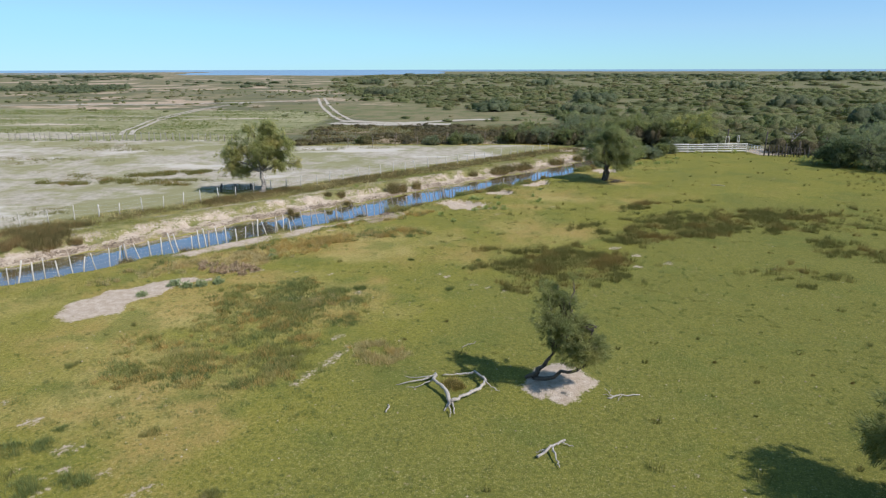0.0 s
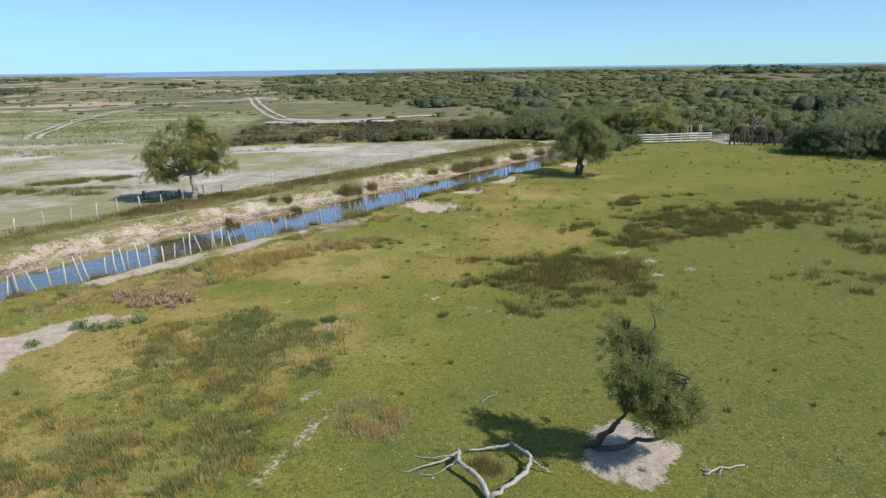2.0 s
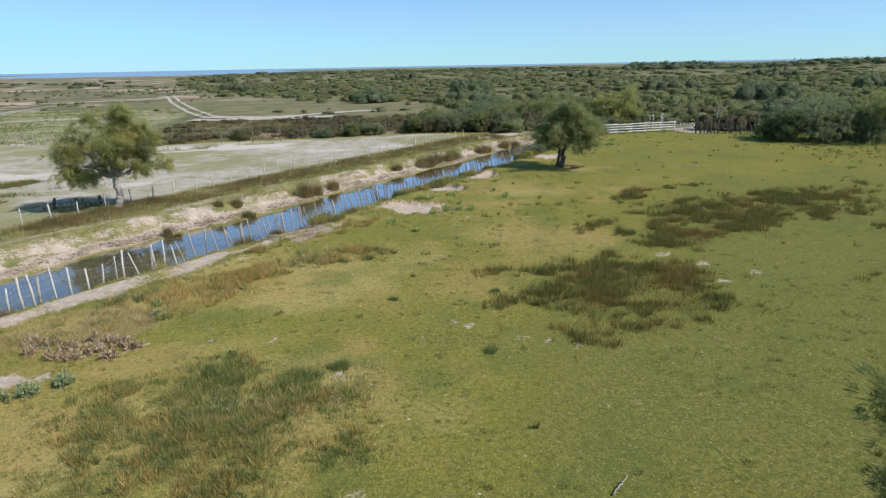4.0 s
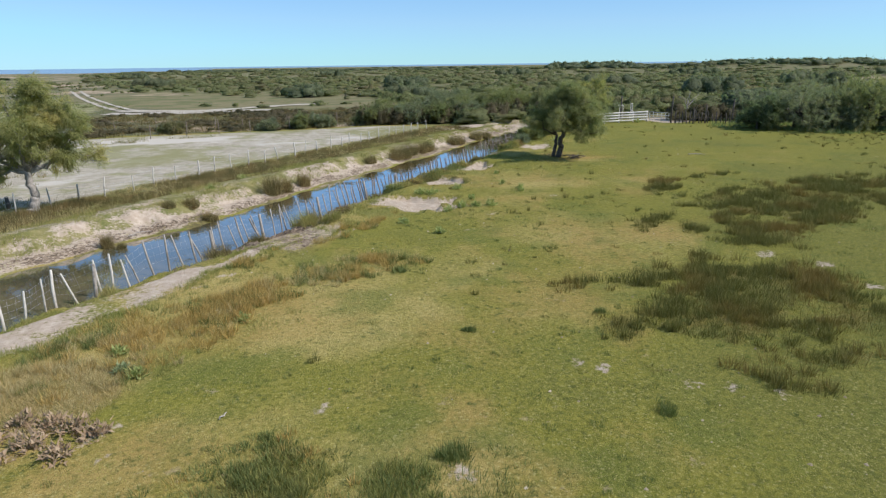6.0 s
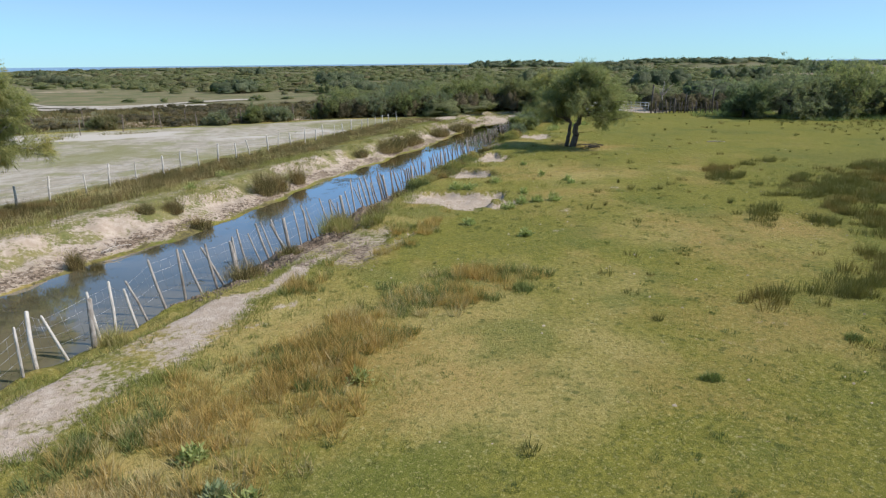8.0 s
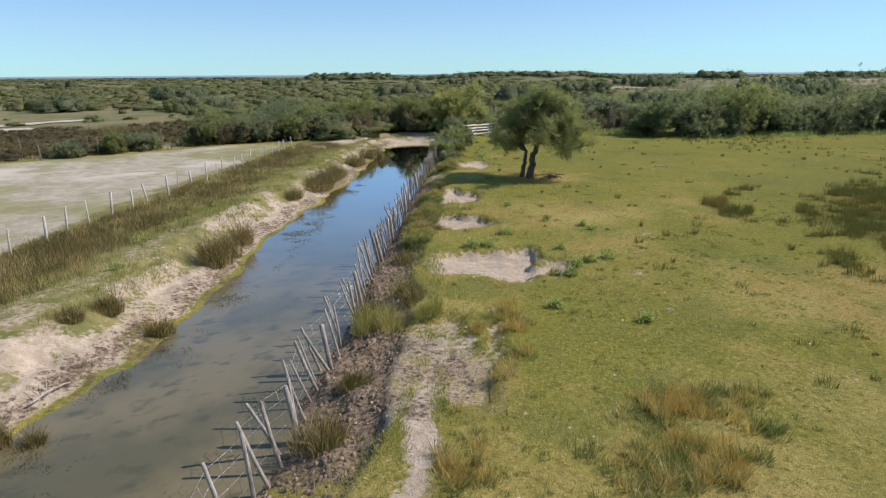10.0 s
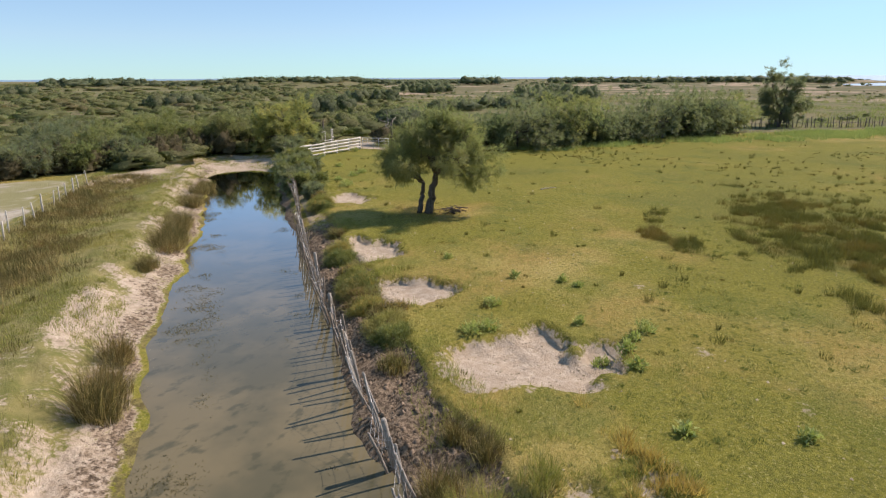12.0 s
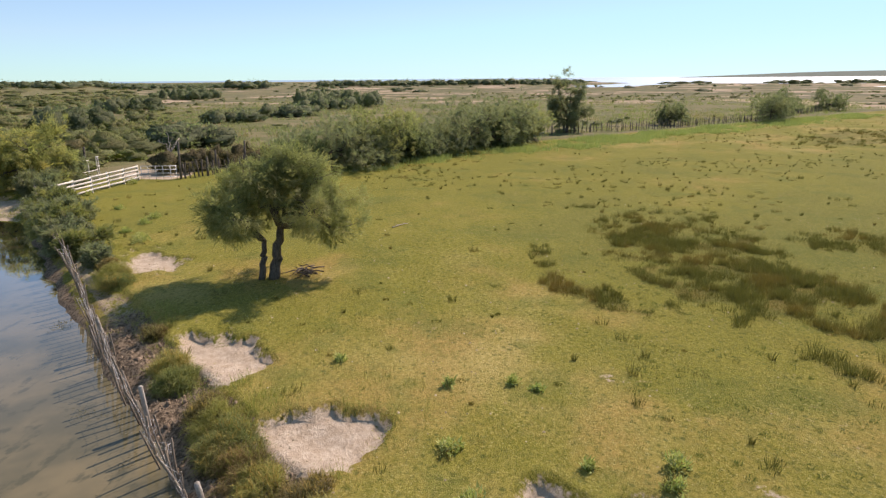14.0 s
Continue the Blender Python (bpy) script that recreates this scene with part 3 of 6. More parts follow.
def build_ground():
    us = lines([(5, 31, 0.3), (31, 62, 0.23), (62, 78, 0.33), (78, 105, 0.5)], -4800, 4800, 1.11)
    vs = lines([(5, 13, 0.8), (13, 19, 0.3), (19, 34, 0.35), (34, 40, 0.3), (40, 45, 0.18), (45, 48.4, 0.14), (48.4, 52.6, 0.6), (52.6, 57.4, 0.17), (57.4, 66, 0.5)], -4800, 4800, 1.11)
    U, V = np.meshgrid(us, vs, indexing="ij")
    U, V = U.ravel(), V.ravel()
    X, Y = xy(U, V)
    Z = height(X, Y)
    nu, nv = len(us), len(vs)
    i = (np.arange(nu - 1)[:, None] * nv + np.arange(nv - 1)[None]).ravel()
    me = raw_mesh("ground", np.stack([X, Y, Z], 1), np.stack([i, i + nv, i + nv + 1, i + 1], 1), M_GROUND, True)
    lip, shore = ditch_edge(U)
    inside = 1 - step(95, 99, U)
    sand = np.zeros_like(X)
    for k, (wu, wv, a, b, dep) in enumerate(WALLOWS):
        sand = np.maximum(sand, (0.6 if k == 4 else 1.0) * blob(U, V, wu, wv, a, b, 0, 0.8, 40 + k))
        sand = np.maximum(sand, 0.6 * blob(U, V, wu - 0.6, wv + 1.3, 0.7 * a, 1.0, 30, 0.9, 180 + k))
    sand = np.maximum(sand, 0.85 * np.maximum(blob(X, Y, 4.5, 25.6, 1.35, 1.2, 20, 1.1, 51), np.maximum(blob(X, Y, 4.0, 24.6, 1.3, 0.8, -20, 1.2, 77), 0.9 * blob(X, Y, 4.4, 26.6, 1.0, 0.8, 30, 1.2, 78))))
    sand = np.maximum(sand, np.maximum(blob(U, V, 13.6, 38.7, 3.2, 1.4, -4, 0.7, 52), blob(U, V, 10.6, 37.7, 2.1, 2.0, 0, 0.7, 79)))
    for k, (sx, sy, q) in enumerate(SPOTS):
        sand = np.maximum(sand, 0.52 * blob(X, Y, sx, sy, q * 1.3, q * 0.8, 25, 0.6, 140 + k))
    sand = np.maximum(sand, 0.42 * (1 - step(0.12, 0.5, np.abs((X + 5.45) - (Y - 27.6) * 0.43 + 0.5 * (fbm(X, Y, 1.2, 84) - 0.5)))) * step(24.8, 25.6, Y) * (1 - step(29.2, 30, Y)) * (0.5 + fbm(X, Y, 0.8, 83)))
    sand = np.maximum(sand, trodden(U, V) * (0.2 + 1.1 * fbm(U, V, 1.6, 57)))
    sand = np.maximum(sand, 0.55 * step(0.15, 0.5, V - lip) * (1 - step(46.9, 47.3, V)) * step(56, 62, U) * inside)
    # far bank: beach, scarp and worn track
    beach = step(0.05, 0.35, V - shore) * (1 - 0.62 * step(1.2, 1.7, V - shore) * step(0.38, 0.55, fbm(U, V, 2.0, 55))) * (1 - step(1.7, 2.4, V - shore)) * inside
    sand = np.maximum(sand, 0.62 * step(1.5, 2.0, V - shore) * (1 - step(2.5, 3.7, V - shore)) * inside * (0.2 + 1.2 * step(0.3, 0.7, fbm(U, V, 3.0, 70))))
    sand = np.maximum(sand, beach * (0.8 - 0.2 * (fbm(U, V, 2.2, 53) > 0.6)))
    sand = np.maximum(sand, 0.42 * (1 - step(0.4, 1.7, np.abs(V - 58.0 - 0.7 * np.sin(U * 0.11)))) * (1 - step(44, 56, U)) * (0.55 + 0.8 * fbm(U, V, 2.5, 56)))
    flat = np.maximum(blob(X, Y, *xy(93, 55.5), 12, 5.5, 22, 0.25, 31), blob(U, V, 89, 59.5, 7, 5, -20, 0.4, 32))
    sand = np.maximum(sand, flat * (0.45 + 0.5 * fbm(U, V, 3.0, 185)))
    sand = np.maximum(sand, blob(X, Y, 51, 100.5, 5, 3.5, 30, 0.3, 57))
    mud = step(0.05, 0.3, V - lip) * (1 - step(47.7, 48.1, V)) * step(30, 33, U) * (1 - 0.6 * step(62, 68, U)) * inside
    mud = np.maximum(mud, np.maximum(0.7 * blob(U, V, 35.0, 46.0, 3.4, 0.9, 0, 0.4, 54), 0.5 * blob(U, V, 35.8, 44.6, 3.2, 2.0, 0, 0.7, 97)))
    mud = np.maximum(mud, step(-0.05, -0.15, V - shore) * step(47.6, 47.9, V) * inside)
    mud = mud * (1 - step(84, 88, U))
    sand = np.maximum(sand, 0.75 * blob(U, V, 97.5, 50.5, 5.0, 4.0, 0, 0.5, 33))
    mud = np.maximum(mud, (0.3 + 0.55 * fbm(U, V, 1.5, 96)) * beach * (1 - 0.5 * step(0.9, 1.5, V - shore)))
    dry = 0.55 * blob(U, V, 32.5, 36.2, 6.5, 3.4, 0, 0.6, 61) - 0.5 * blob(U, V, 39.5, 39.2, 5.5, 3.6, 0, 0.6, 196) + 0.2 * blob(U, V, 52, 37, 7, 3, 0, 0.5, 91) + 0.75 * blob(U, V, 20.6, 40.4, 2.4, 2.0, 0, 0.6, 94) - 0.2 * blob(U, V, 26, 30, 5, 3, 0, 0.5, 92) - 0.4 * blob(U, V, 38.5, 41, 3, 3, 0, 0.5, 93) + 0.3 * blob(X, Y, -3, 34, 5, 6, 0, 0.5, 62)
    dry = dry + (0.4 - 0.3 * step(30, 34, U)) * step(38, 41, V) * (1 - step(46, 46.6, V)) * step(14, 20, U) * (1 - step(40, 44, U)) + 0.5 * blob(X, Y, 20, 73.2, 3.2, 1.5, 0, 0.4, 63)
    dry = dry + 0.55 * blob(X, Y, -3.3, 51.6, 3.4, 2.0, 60, 0.5, 68) + 0.5 * blob(X, Y, -13.6, 43.6, 2.0, 1.4, 30, 0.4, 64) + 0.1 * step(54.5, 56, V) * (1 - step(63, 64, V))
    dry = dry + 0.3 * blob(X, Y, -12, 22, 9, 8, 0, 0.5, 65) + 0.4 * blob(X, Y, 12, 67, 7, 4, -40, 0.6, 75) - 0.5 * step(14, 30, X) * (1 - step(60, 90, X)) * (V < 45) + 0.4 * step(116, 124, Y) - 0.5 * blob(X, Y, 28, 50, 12, 14, 0, 0.4, 66) - 0.55 * blob(X, Y, 14, 30, 9, 12, 0, 0.5, 67) - 0.1 * blob(X, Y, -12, 33, 5, 4, 0, 0.5, 86) + 0.4 * blob(X, Y, -8.5, 38.5, 5, 3.5, 0, 0.6, 199) - 0.3 * blob(X, Y, 5, 34, 6, 6, 0, 0.5, 87) - 0.35 * blob(X, Y, -17, 25, 8, 8, 0, 0.5, 88) - 0.9 * (1 - step(21, 29, V + 6 * (fbm(X, Y, 6, 80) - 0.5))) * (1 - step(50, 62, U)) + 0.35 * (1 - step(-9, -3, X)) * (1 - step(34, 38, Y)) - 0.2 * blob(U, V, 25.5, 29.5, 5, 4, 0, 0.5, 81)
    pale = step(62.6, 66.5, V + 3 * (fbm(X, Y, 5, 74) - 0.5)) * (1 - step(121, 127, Y)) * (1 - step(-40, -30, X) * step(110, 117, Y)) * (1 - step(86, 92, U - 0.4 * (V - 62)))
    pale = np.maximum(pale, np.maximum(blob(X, Y, -84, 133, 22, 9, -3, 0.4, 69), blob(X, Y, -130, 134, 40, 9, -3, 0.4, 85)))
    pale = pale * (1 - 0.55 * blob(X, Y, -22.5, 69.8, 5.0, 2.0, -25, 0.6, 90))
    pale = np.maximum(pale, (0.04 + 0.26 * fbm(U, V, 5, 73)) * step(54.6, 56, V) * (1 - step(62.6, 66, V)) * (1 - step(90, 96, U)))
    heath = np.maximum(step(112, 119, Y) * step(-46, -34, X), step(178, 212, Y)) * step(50, 53, V)
    heath = np.maximum(heath, step(104, 109, U))
    heath = np.maximum(heath, step(250, 400, np.hypot(X, Y)))
    spread = 0.1 + 0.55 * step(0.42, 0.68, fbm(U, 0 * U, 2.6, 58))
    algae = np.exp(-((V - shore - 0.05) / spread) ** 2) * inside * step(10, 20, U) * (0.12 + 0.75 * step(0.42, 0.58, fbm(U, V, 1.6, 57)))
    meadow = step(116, 122, Y) * (1 - step(185, 215, Y + 0.15 * X + 14 * (fbm(X, Y, 20, 88) - 0.5))) * (1 - step(-38, -28, X + 8 * (fbm(X, Y, 12, 89) - 0.5)))
    algae = np.maximum(algae, 0.5 * np.maximum(blob(U, V, 43.2, 53.4, 2.4, 0.45, 0, 0.6, 98), blob(U, V, 39.5, 53.8, 1.6, 0.4, 0, 0.6, 99)))
    wild = np.maximum(np.maximum(green_scrub(X, Y), 0.75 * step(600, 1000, np.hypot(X, Y)) * step(-2, 8, np.degrees(np.arctan2(X, Y - 50))) * (1 - step(60, 80, np.degrees(np.arctan2(X, Y - 50))))), 0.8 * step(105, 111, U) * (1 - step(120, 230, np.hypot(X - 60, Y - 90))))
    for key, chans in (("cover", (sand, dry, mud)), ("country", (pale, heath, algae)), ("beyond", (meadow, step(53.6, 55.2, V) * (1 - step(64, 68, V)) * inside, np.maximum(rush_bed(X, Y), np.maximum(0.75 * rough_patch(X, Y), 0.5 * tussocky(U, V, X, Y))) * (V < 45))), ("growth", (wild, wild, wild))):
        col = me.color_attributes.new(key, "FLOAT_COLOR", "POINT")
        col.data.foreach_set("color", np.stack([*chans, np.ones_like(X)], 1).astype(np.float32).ravel())
    return tagged(new("ground", me), "grazed marsh pasture with worn sand and dry grass", "ground", "", "structure")


build_ground()


def sheet(name, corners, z, material, label, category):
    v = np.array([(*c, z) for c in corners])
    return tagged(new(name, raw_mesh(name, v, np.array([[0, 1, 2, 3]]), material)), label, category, "", "structure")


sheet("water", [xy(-60, 46.2), xy(97, 46.2), xy(97, 55.0), xy(-60, 55.0)], WATER_Z, M_WATER, "still murky brown ditch water", "water")


def build_sea():
    """The sea: flat near the shore, swelling gently towards the horizon."""
    v, f, n = [], [], 96
    for rad, z in ((200, -2.4), (1500, -2.4), (2600, -1.6), (3800, 1.0), (4860, 4.0)):
        v += [(rad * math.sin(2 * math.pi * i / n), rad * math.cos(2 * math.pi * i / n), z) for i in range(n)]
    for k in range(4):
        f += [(k * n + i, k * n + (i + 1) % n, (k + 1) * n + (i + 1) % n, (k + 1) * n + i) for i in range(n)]
    return tagged(new("sea", raw_mesh("sea", v, f, M_SEA)), "blue sea and lagoons on the horizon", "sea", "", "structure")


build_sea()


def ribbon(name, line, width, label):
    """A worn track laid over the ground."""
    pts = []
    for a, b in zip(line, line[1:]):
        n = max(2, int(math.dist(a, b) / 2))
        pts += [(a[0] + (b[0] - a[0]) * i / n, a[1] + (b[1] - a[1]) * i / n) for i in range(n)]
    pts = np.array(pts + [line[-1]])
    for _ in range(6):
        pts[1:-1] = 0.25 * pts[:-2] + 0.5 * pts[1:-1] + 0.25 * pts[2:]
    d = np.gradient(pts, axis=0)
    d /= np.linalg.norm(d, axis=1)[:, None]
    s = np.stack([-d[:, 1], d[:, 0]], 1)
    w = width * (0.25 + 1.5 * fbm(pts[:, 0], pts[:, 1], 4, 71))[:, None]
    w2 = width * (0.25 + 1.5 * fbm(pts[:, 0], pts[:, 1], 4, 72))[:, None]
    cross = np.stack([pts - s * w, pts - s * w * 0.3, pts + s * w2 * 0.3, pts + s * w2], 1).reshape(-1, 2)
    z = height(cross[:, 0], cross[:, 1]) + 0.12
    i = np.arange(len(pts) - 1)[:, None] * 4 + np.arange(3)[None]
    i = i.ravel()
    f = np.stack([i, i + 1, i + 5, i + 4], 1)
    return tagged(new(name, raw_mesh(name, np.column_stack([cross, z]), f, M_TRACK, True)), label, "track", "", "structure")


def ruts(line, width, gap, label):
    """Two narrow wheel ruts side by side."""
    for s in (-gap, gap):
        ribbon("road", [(x + s, y + 0.3 * s) for x, y in line], width, label)


ruts([(-55, 300), (-52, 285), (-43, 240), (-36, 210), (-31, 190), (-25, 168), (-17.5, 162)], 0.5, 1.3, "pale wheel ruts of a sandy track winding through the heath")
ribbon("road", [(-27, 160), (-19, 157), (-10, 155), (2, 156)], 2.6, "bare sandy pan beside the track")
ribbon("road", [(-25, 167), (-17.5, 162), (-9, 158.5), (0, 166), (14, 172)], 2.2, "worn pale sandy track through the heath")
ruts([(-64, 132), (-67.5, 140), (-70.5, 154), (-75.8, 176), (-79.6, 216), (-76.6, 262)], 0.45, 0.9, "pale wheel ruts of a sandy track across the meadow")
ruts([(-150, 187), (-119, 186), (-101, 186), (-82, 182), (-60, 184)], 0.3, 0.6, "faint wheel ruts across the meadow")
ribbon("road", [(-190, 242), (-140, 246), (-100, 248), (-60, 270)], 2.2, "pale sandy track across the meadow")


# ---------------------------------------------------------------- trees and shrubs
def crown_points(lobes, n, r, shell=0.45, gap=0.36, grain=0.7, clusters=0, spread=0.3):
    """Points, outward directions and twig tips in ragged lobes (x, y, z, rx, ry, rz)."""
    vol = np.array([l[3] * l[4] * l[5] for l in lobes]) ** 0.8
    m = clusters or n
    which = r.choice(len(lobes), m * 3, p=vol / vol.sum())
    L = np.array(lobes)[which]
    d = r.normal(0, 1, (m * 3, 3))
    d /= np.linalg.norm(d, axis=1)[:, None]
    rad = r.random(m * 3) ** shell * (0.82 + 0.4 * vnoise(d[:, 0] * 2.3 + L[:, 0] * 3, d[:, 1] * 2.3 + d[:, 2] * 2.9, 81))
    p = L[:, :3] + d * L[:, 3:] * rad[:, None]
    keep = vnoise(p[:, 0] / grain + p[:, 2] * 0.8, p[:, 1] / grain - p[:, 2] * 1.1, 82) > gap
    p, d = p[keep][:m], d[keep][:m]
    if not clusters:
        return p, d, p
    size = r.uniform(0.4, 1.35, len(p))
    pick = r.choice(len(p), n, p=size ** 2 / (size ** 2).sum())
    off = r.normal(0, 1, (n, 3)) * np.array([1, 1, 0.75]) * (spread * size[pick])[:, None]
    return p[pick] + off, d[pick] + 0.9 * off / (spread + 1e-9), p


def tree(name, place, label, trunks, lobes, leaf, clumps, k, size, width, seed, bark=None, droop=0.15, twigs=26, category="tree", gap=0.36, group="", clusters=0, spread=0.3):
    """trunks: (foot, fork, foot radius, fork radius) from the base; limbs run on from the forks into the lobes."""
    r = np.random.default_rng(seed)
    ob = thing(name, (place[0], place[1], ground_z(*place) - 0.04), label, category, group)
    for foot, fork, r0, r1 in trunks:
        part("trunk", bough(foot, fork, r0, r1, r, 0.1, 8, 9), bark or M_BARK, ob, smooth=True)
    pieces, hubs = [], []
    for l in lobes:
        fork = min(trunks, key=lambda t: math.dist(t[1], l[:3]))
        c = np.array(l[:3]) + np.array([0, 0, -0.2 * l[5]])
        pieces.append(bough(fork[1], c, fork[3] * 0.8, 0.03, r, 0.2, 6, 6))
        hubs += [(c, l)]
    p, d, tips = crown_points(lobes, clumps, r, gap=gap, clusters=clusters, spread=spread)
    for i in range(twigs):
        tip = tips[i % len(tips)]
        c, l = min(hubs, key=lambda h: math.dist(h[0], tip))
        pieces.append(bough(c + r.normal(0, 0.1, 3), tip, 0.03, 0.008, r, 0.15, 4, 4))
    tagged(part("branchwork", join(pieces), bark or M_BARK, ob), "", "", "", "stuff")
    part("crown", sprays(p, d * 0.9 + np.array([0, 0, 0.25]), k, size, width, r, droop), leaf, ob)
    return ob


def turned(lobes, ax, ay):
    """Lobes given across and behind a line of sight whose right hand is (ax, ay)."""
    return [(ax * p - ay * q, ay * p + ax * q, z, rx, ry, rz) for p, q, z, rx, ry, rz in lobes]


tree("tamarisk_tree", (18.45, 75.1), "feathery grey-green tamarisk tree on the grazed pasture",
     [((0.1, -0.1, 0), (0.4, -0.5, 2.5), 0.27, 0.16), ((-0.05, 0.45, 0), (0.1, 0.2, 1.9), 0.17, 0.11)],
     turned([(-1.3, 0.1, 3.9, 1.3, 1.4, 1.3), (-1.9, 0.3, 3.3, 0.9, 1.0, 1.0), (-0.8, -0.3, 4.9, 1.0, 1.1, 0.8), (-1.1, 0.5, 2.6, 0.9, 1.0, 0.7), (-1.2, 1.5, 3.8, 1.0, 1.1, 0.9), (-1.2, -1.5, 3.5, 1.0, 1.1, 0.9),
      (1.8, 0.0, 4.5, 1.2, 1.4, 1.3), (1.2, 0.1, 5.6, 0.8, 0.9, 0.7), (2.4, 0.2, 4.9, 0.9, 1.0, 0.9), (3.0, 0.0, 3.6, 1.0, 1.1, 1.0), (2.8, -0.4, 2.6, 0.8, 0.9, 0.7), (3.8, 0.1, 2.5, 0.6, 0.7, 0.7), (1.9, -1.7, 3.7, 1.0, 1.2, 1.0), (1.9, 1.8, 3.8, 1.1, 1.2, 1.0),
      (0.4, 0.9, 4.9, 1.0, 0.9, 0.8), (0.3, -0.6, 4.5, 0.8, 0.8, 0.8), (0.5, 0.1, 5.5, 0.9, 0.9, 0.6), (0.3, 0.6, 3.6, 0.6, 0.6, 0.5)], 0.4, -0.92),
     M_TAMARISK, 2300, 30, 0.32, 0.013, 101, droop=0.2, twigs=120, gap=0.4, clusters=230, spread=0.28)
tree("tamarisk_tree", (-19.3, 69.4), "broad yellow-green tree with a crooked pale trunk by the wire fence",
     [((-0.5, 0.1, 0), (-0.15, 0.05, 1.0), 0.33, 0.24), ((-0.15, 0.05, 0.95), (-0.3, 0, 2.5), 0.24, 0.17)],
     turned([(-0.1, 0, 5.0, 2.0, 1.9, 1.7), (-2.4, 0.2, 5.0, 1.4, 1.3, 1.2), (-3.5, 0, 4.5, 0.8, 0.9, 0.9), (-3.0, 0.2, 3.3, 0.9, 0.9, 0.8), (-1.9, -0.3, 2.6, 0.7, 0.8, 0.6), (0.4, 0.1, 7.1, 1.0, 1.0, 1.0), (-0.9, 0.3, 6.7, 1.2, 1.2, 1.0),
      (1.9, -0.2, 6.1, 1.2, 1.2, 1.1), (2.2, 0.2, 4.5, 1.3, 1.3, 1.2), (3.0, 0, 3.3, 0.8, 0.9, 0.8), (1.7, -0.4, 3.3, 1.0, 1.0, 0.8), (-0.4, -1.6, 4.6, 1.3, 1.2, 1.3), (0.3, 1.6, 4.8, 1.3, 1.2, 1.3), (-0.9, 0.2, 3.4, 0.9, 0.9, 0.6)], 0.97, 0.23),
     M_YELLOW, 1900, 38, 0.3, 0.0145, 102, M_STAKE, 0.45, twigs=80, gap=0.42, clusters=170, spread=0.32)
tree("tamarisk_tree", (3.2, 25.9), "low dark tamarisk with three leaning trunks over a bare sandy mound",
     [((-0.1, 0, 0), (0.75, -0.55, 1.15), 0.095, 0.06), ((0.15, -0.1, 0), (0.85, -0.7, 1.45), 0.075, 0.045), ((0.2, -0.2, 0), (1.75, -1.2, 0.95), 0.095, 0.055)],
     [(1.2, -1.2, 2.6, 0.8, 0.8, 0.7), (1.75, -1.3, 2.3, 0.75, 0.75, 0.6), (0.75, -1.0, 2.2, 0.65, 0.65, 0.5), (1.7, -1.3, 1.7, 0.7, 0.6, 0.4), (2.2, -1.35, 2.9, 0.6, 0.6, 0.55), (0.7, -0.7, 3.2, 0.6, 0.6, 0.5),
      (1.3, -0.6, 3.5, 0.6, 0.6, 0.5), (1.0, -0.2, 4.2, 0.45, 0.45, 0.5), (0.6, -0.4, 3.9, 0.35, 0.35, 0.4), (1.6, -0.5, 4.1, 0.35, 0.35, 0.4), (2.4, -1.3, 1.9, 0.45, 0.45, 0.4)],
     M_TAM_GREEN, 1000, 38, 0.17, 0.0088, 103, None, 0.0, twigs=84, gap=0.36, clusters=105, spread=0.19)
tree("tamarisk_tree", (13.3, 17.6), "spreading dark tamarisk casting shade on the grass",
     [((0, 0, 0), (0.1, 0.2, 1.4), 0.16, 0.1)],
     [(0.1, 0.2, 2.6, 1.2, 1.2, 1.0), (0.9, -0.6, 2.2, 1.0, 1.0, 0.8), (-0.3, 0.6, 1.8, 0.8, 0.8, 0.7), (0.3, -0.8, 3.2, 0.9, 0.9, 0.8)],
     M_TAM_GREEN, 800, 30, 0.22, 0.014, 104, None, 0.1, clusters=90, spread=0.24)


def ball_lobes(h, rad, n, r, squash=0.8):
    """Lobes for a rounded shrub standing on the ground."""
    out = [(0, 0, h * 0.52, rad * 0.75, rad * 0.75, h * 0.46)]
    for i in range(n):
        a = 2 * math.pi * (i + r.random()) / n
        q, z = rad * r.uniform(0.5, 0.8), h * (r.uniform(0.2, 0.4) if i % 2 else r.uniform(0.45, 0.72))
        s = rad * r.uniform(0.38, 0.55)
        out.append((q * math.cos(a), q * math.sin(a), z, s, s, min(s * squash, z)))
    return out


def shrub(name, place, h, rad, leaf, label, seed, clumps=420, k=26, size=0.42, width=0.04, category="shrub", group="", droop=0.1):
    r = np.random.default_rng(seed)
    return tree(name, place, label, [((0.1, 0, 0), (0.1, 0.1, h * 0.3), 0.06 * rad, 0.035 * rad)], ball_lobes(h, rad, 10, r), leaf, clumps, k, size, width, seed, None, droop, 14, category, 0.3, group, max(24, clumps // 9), 0.15 * rad)


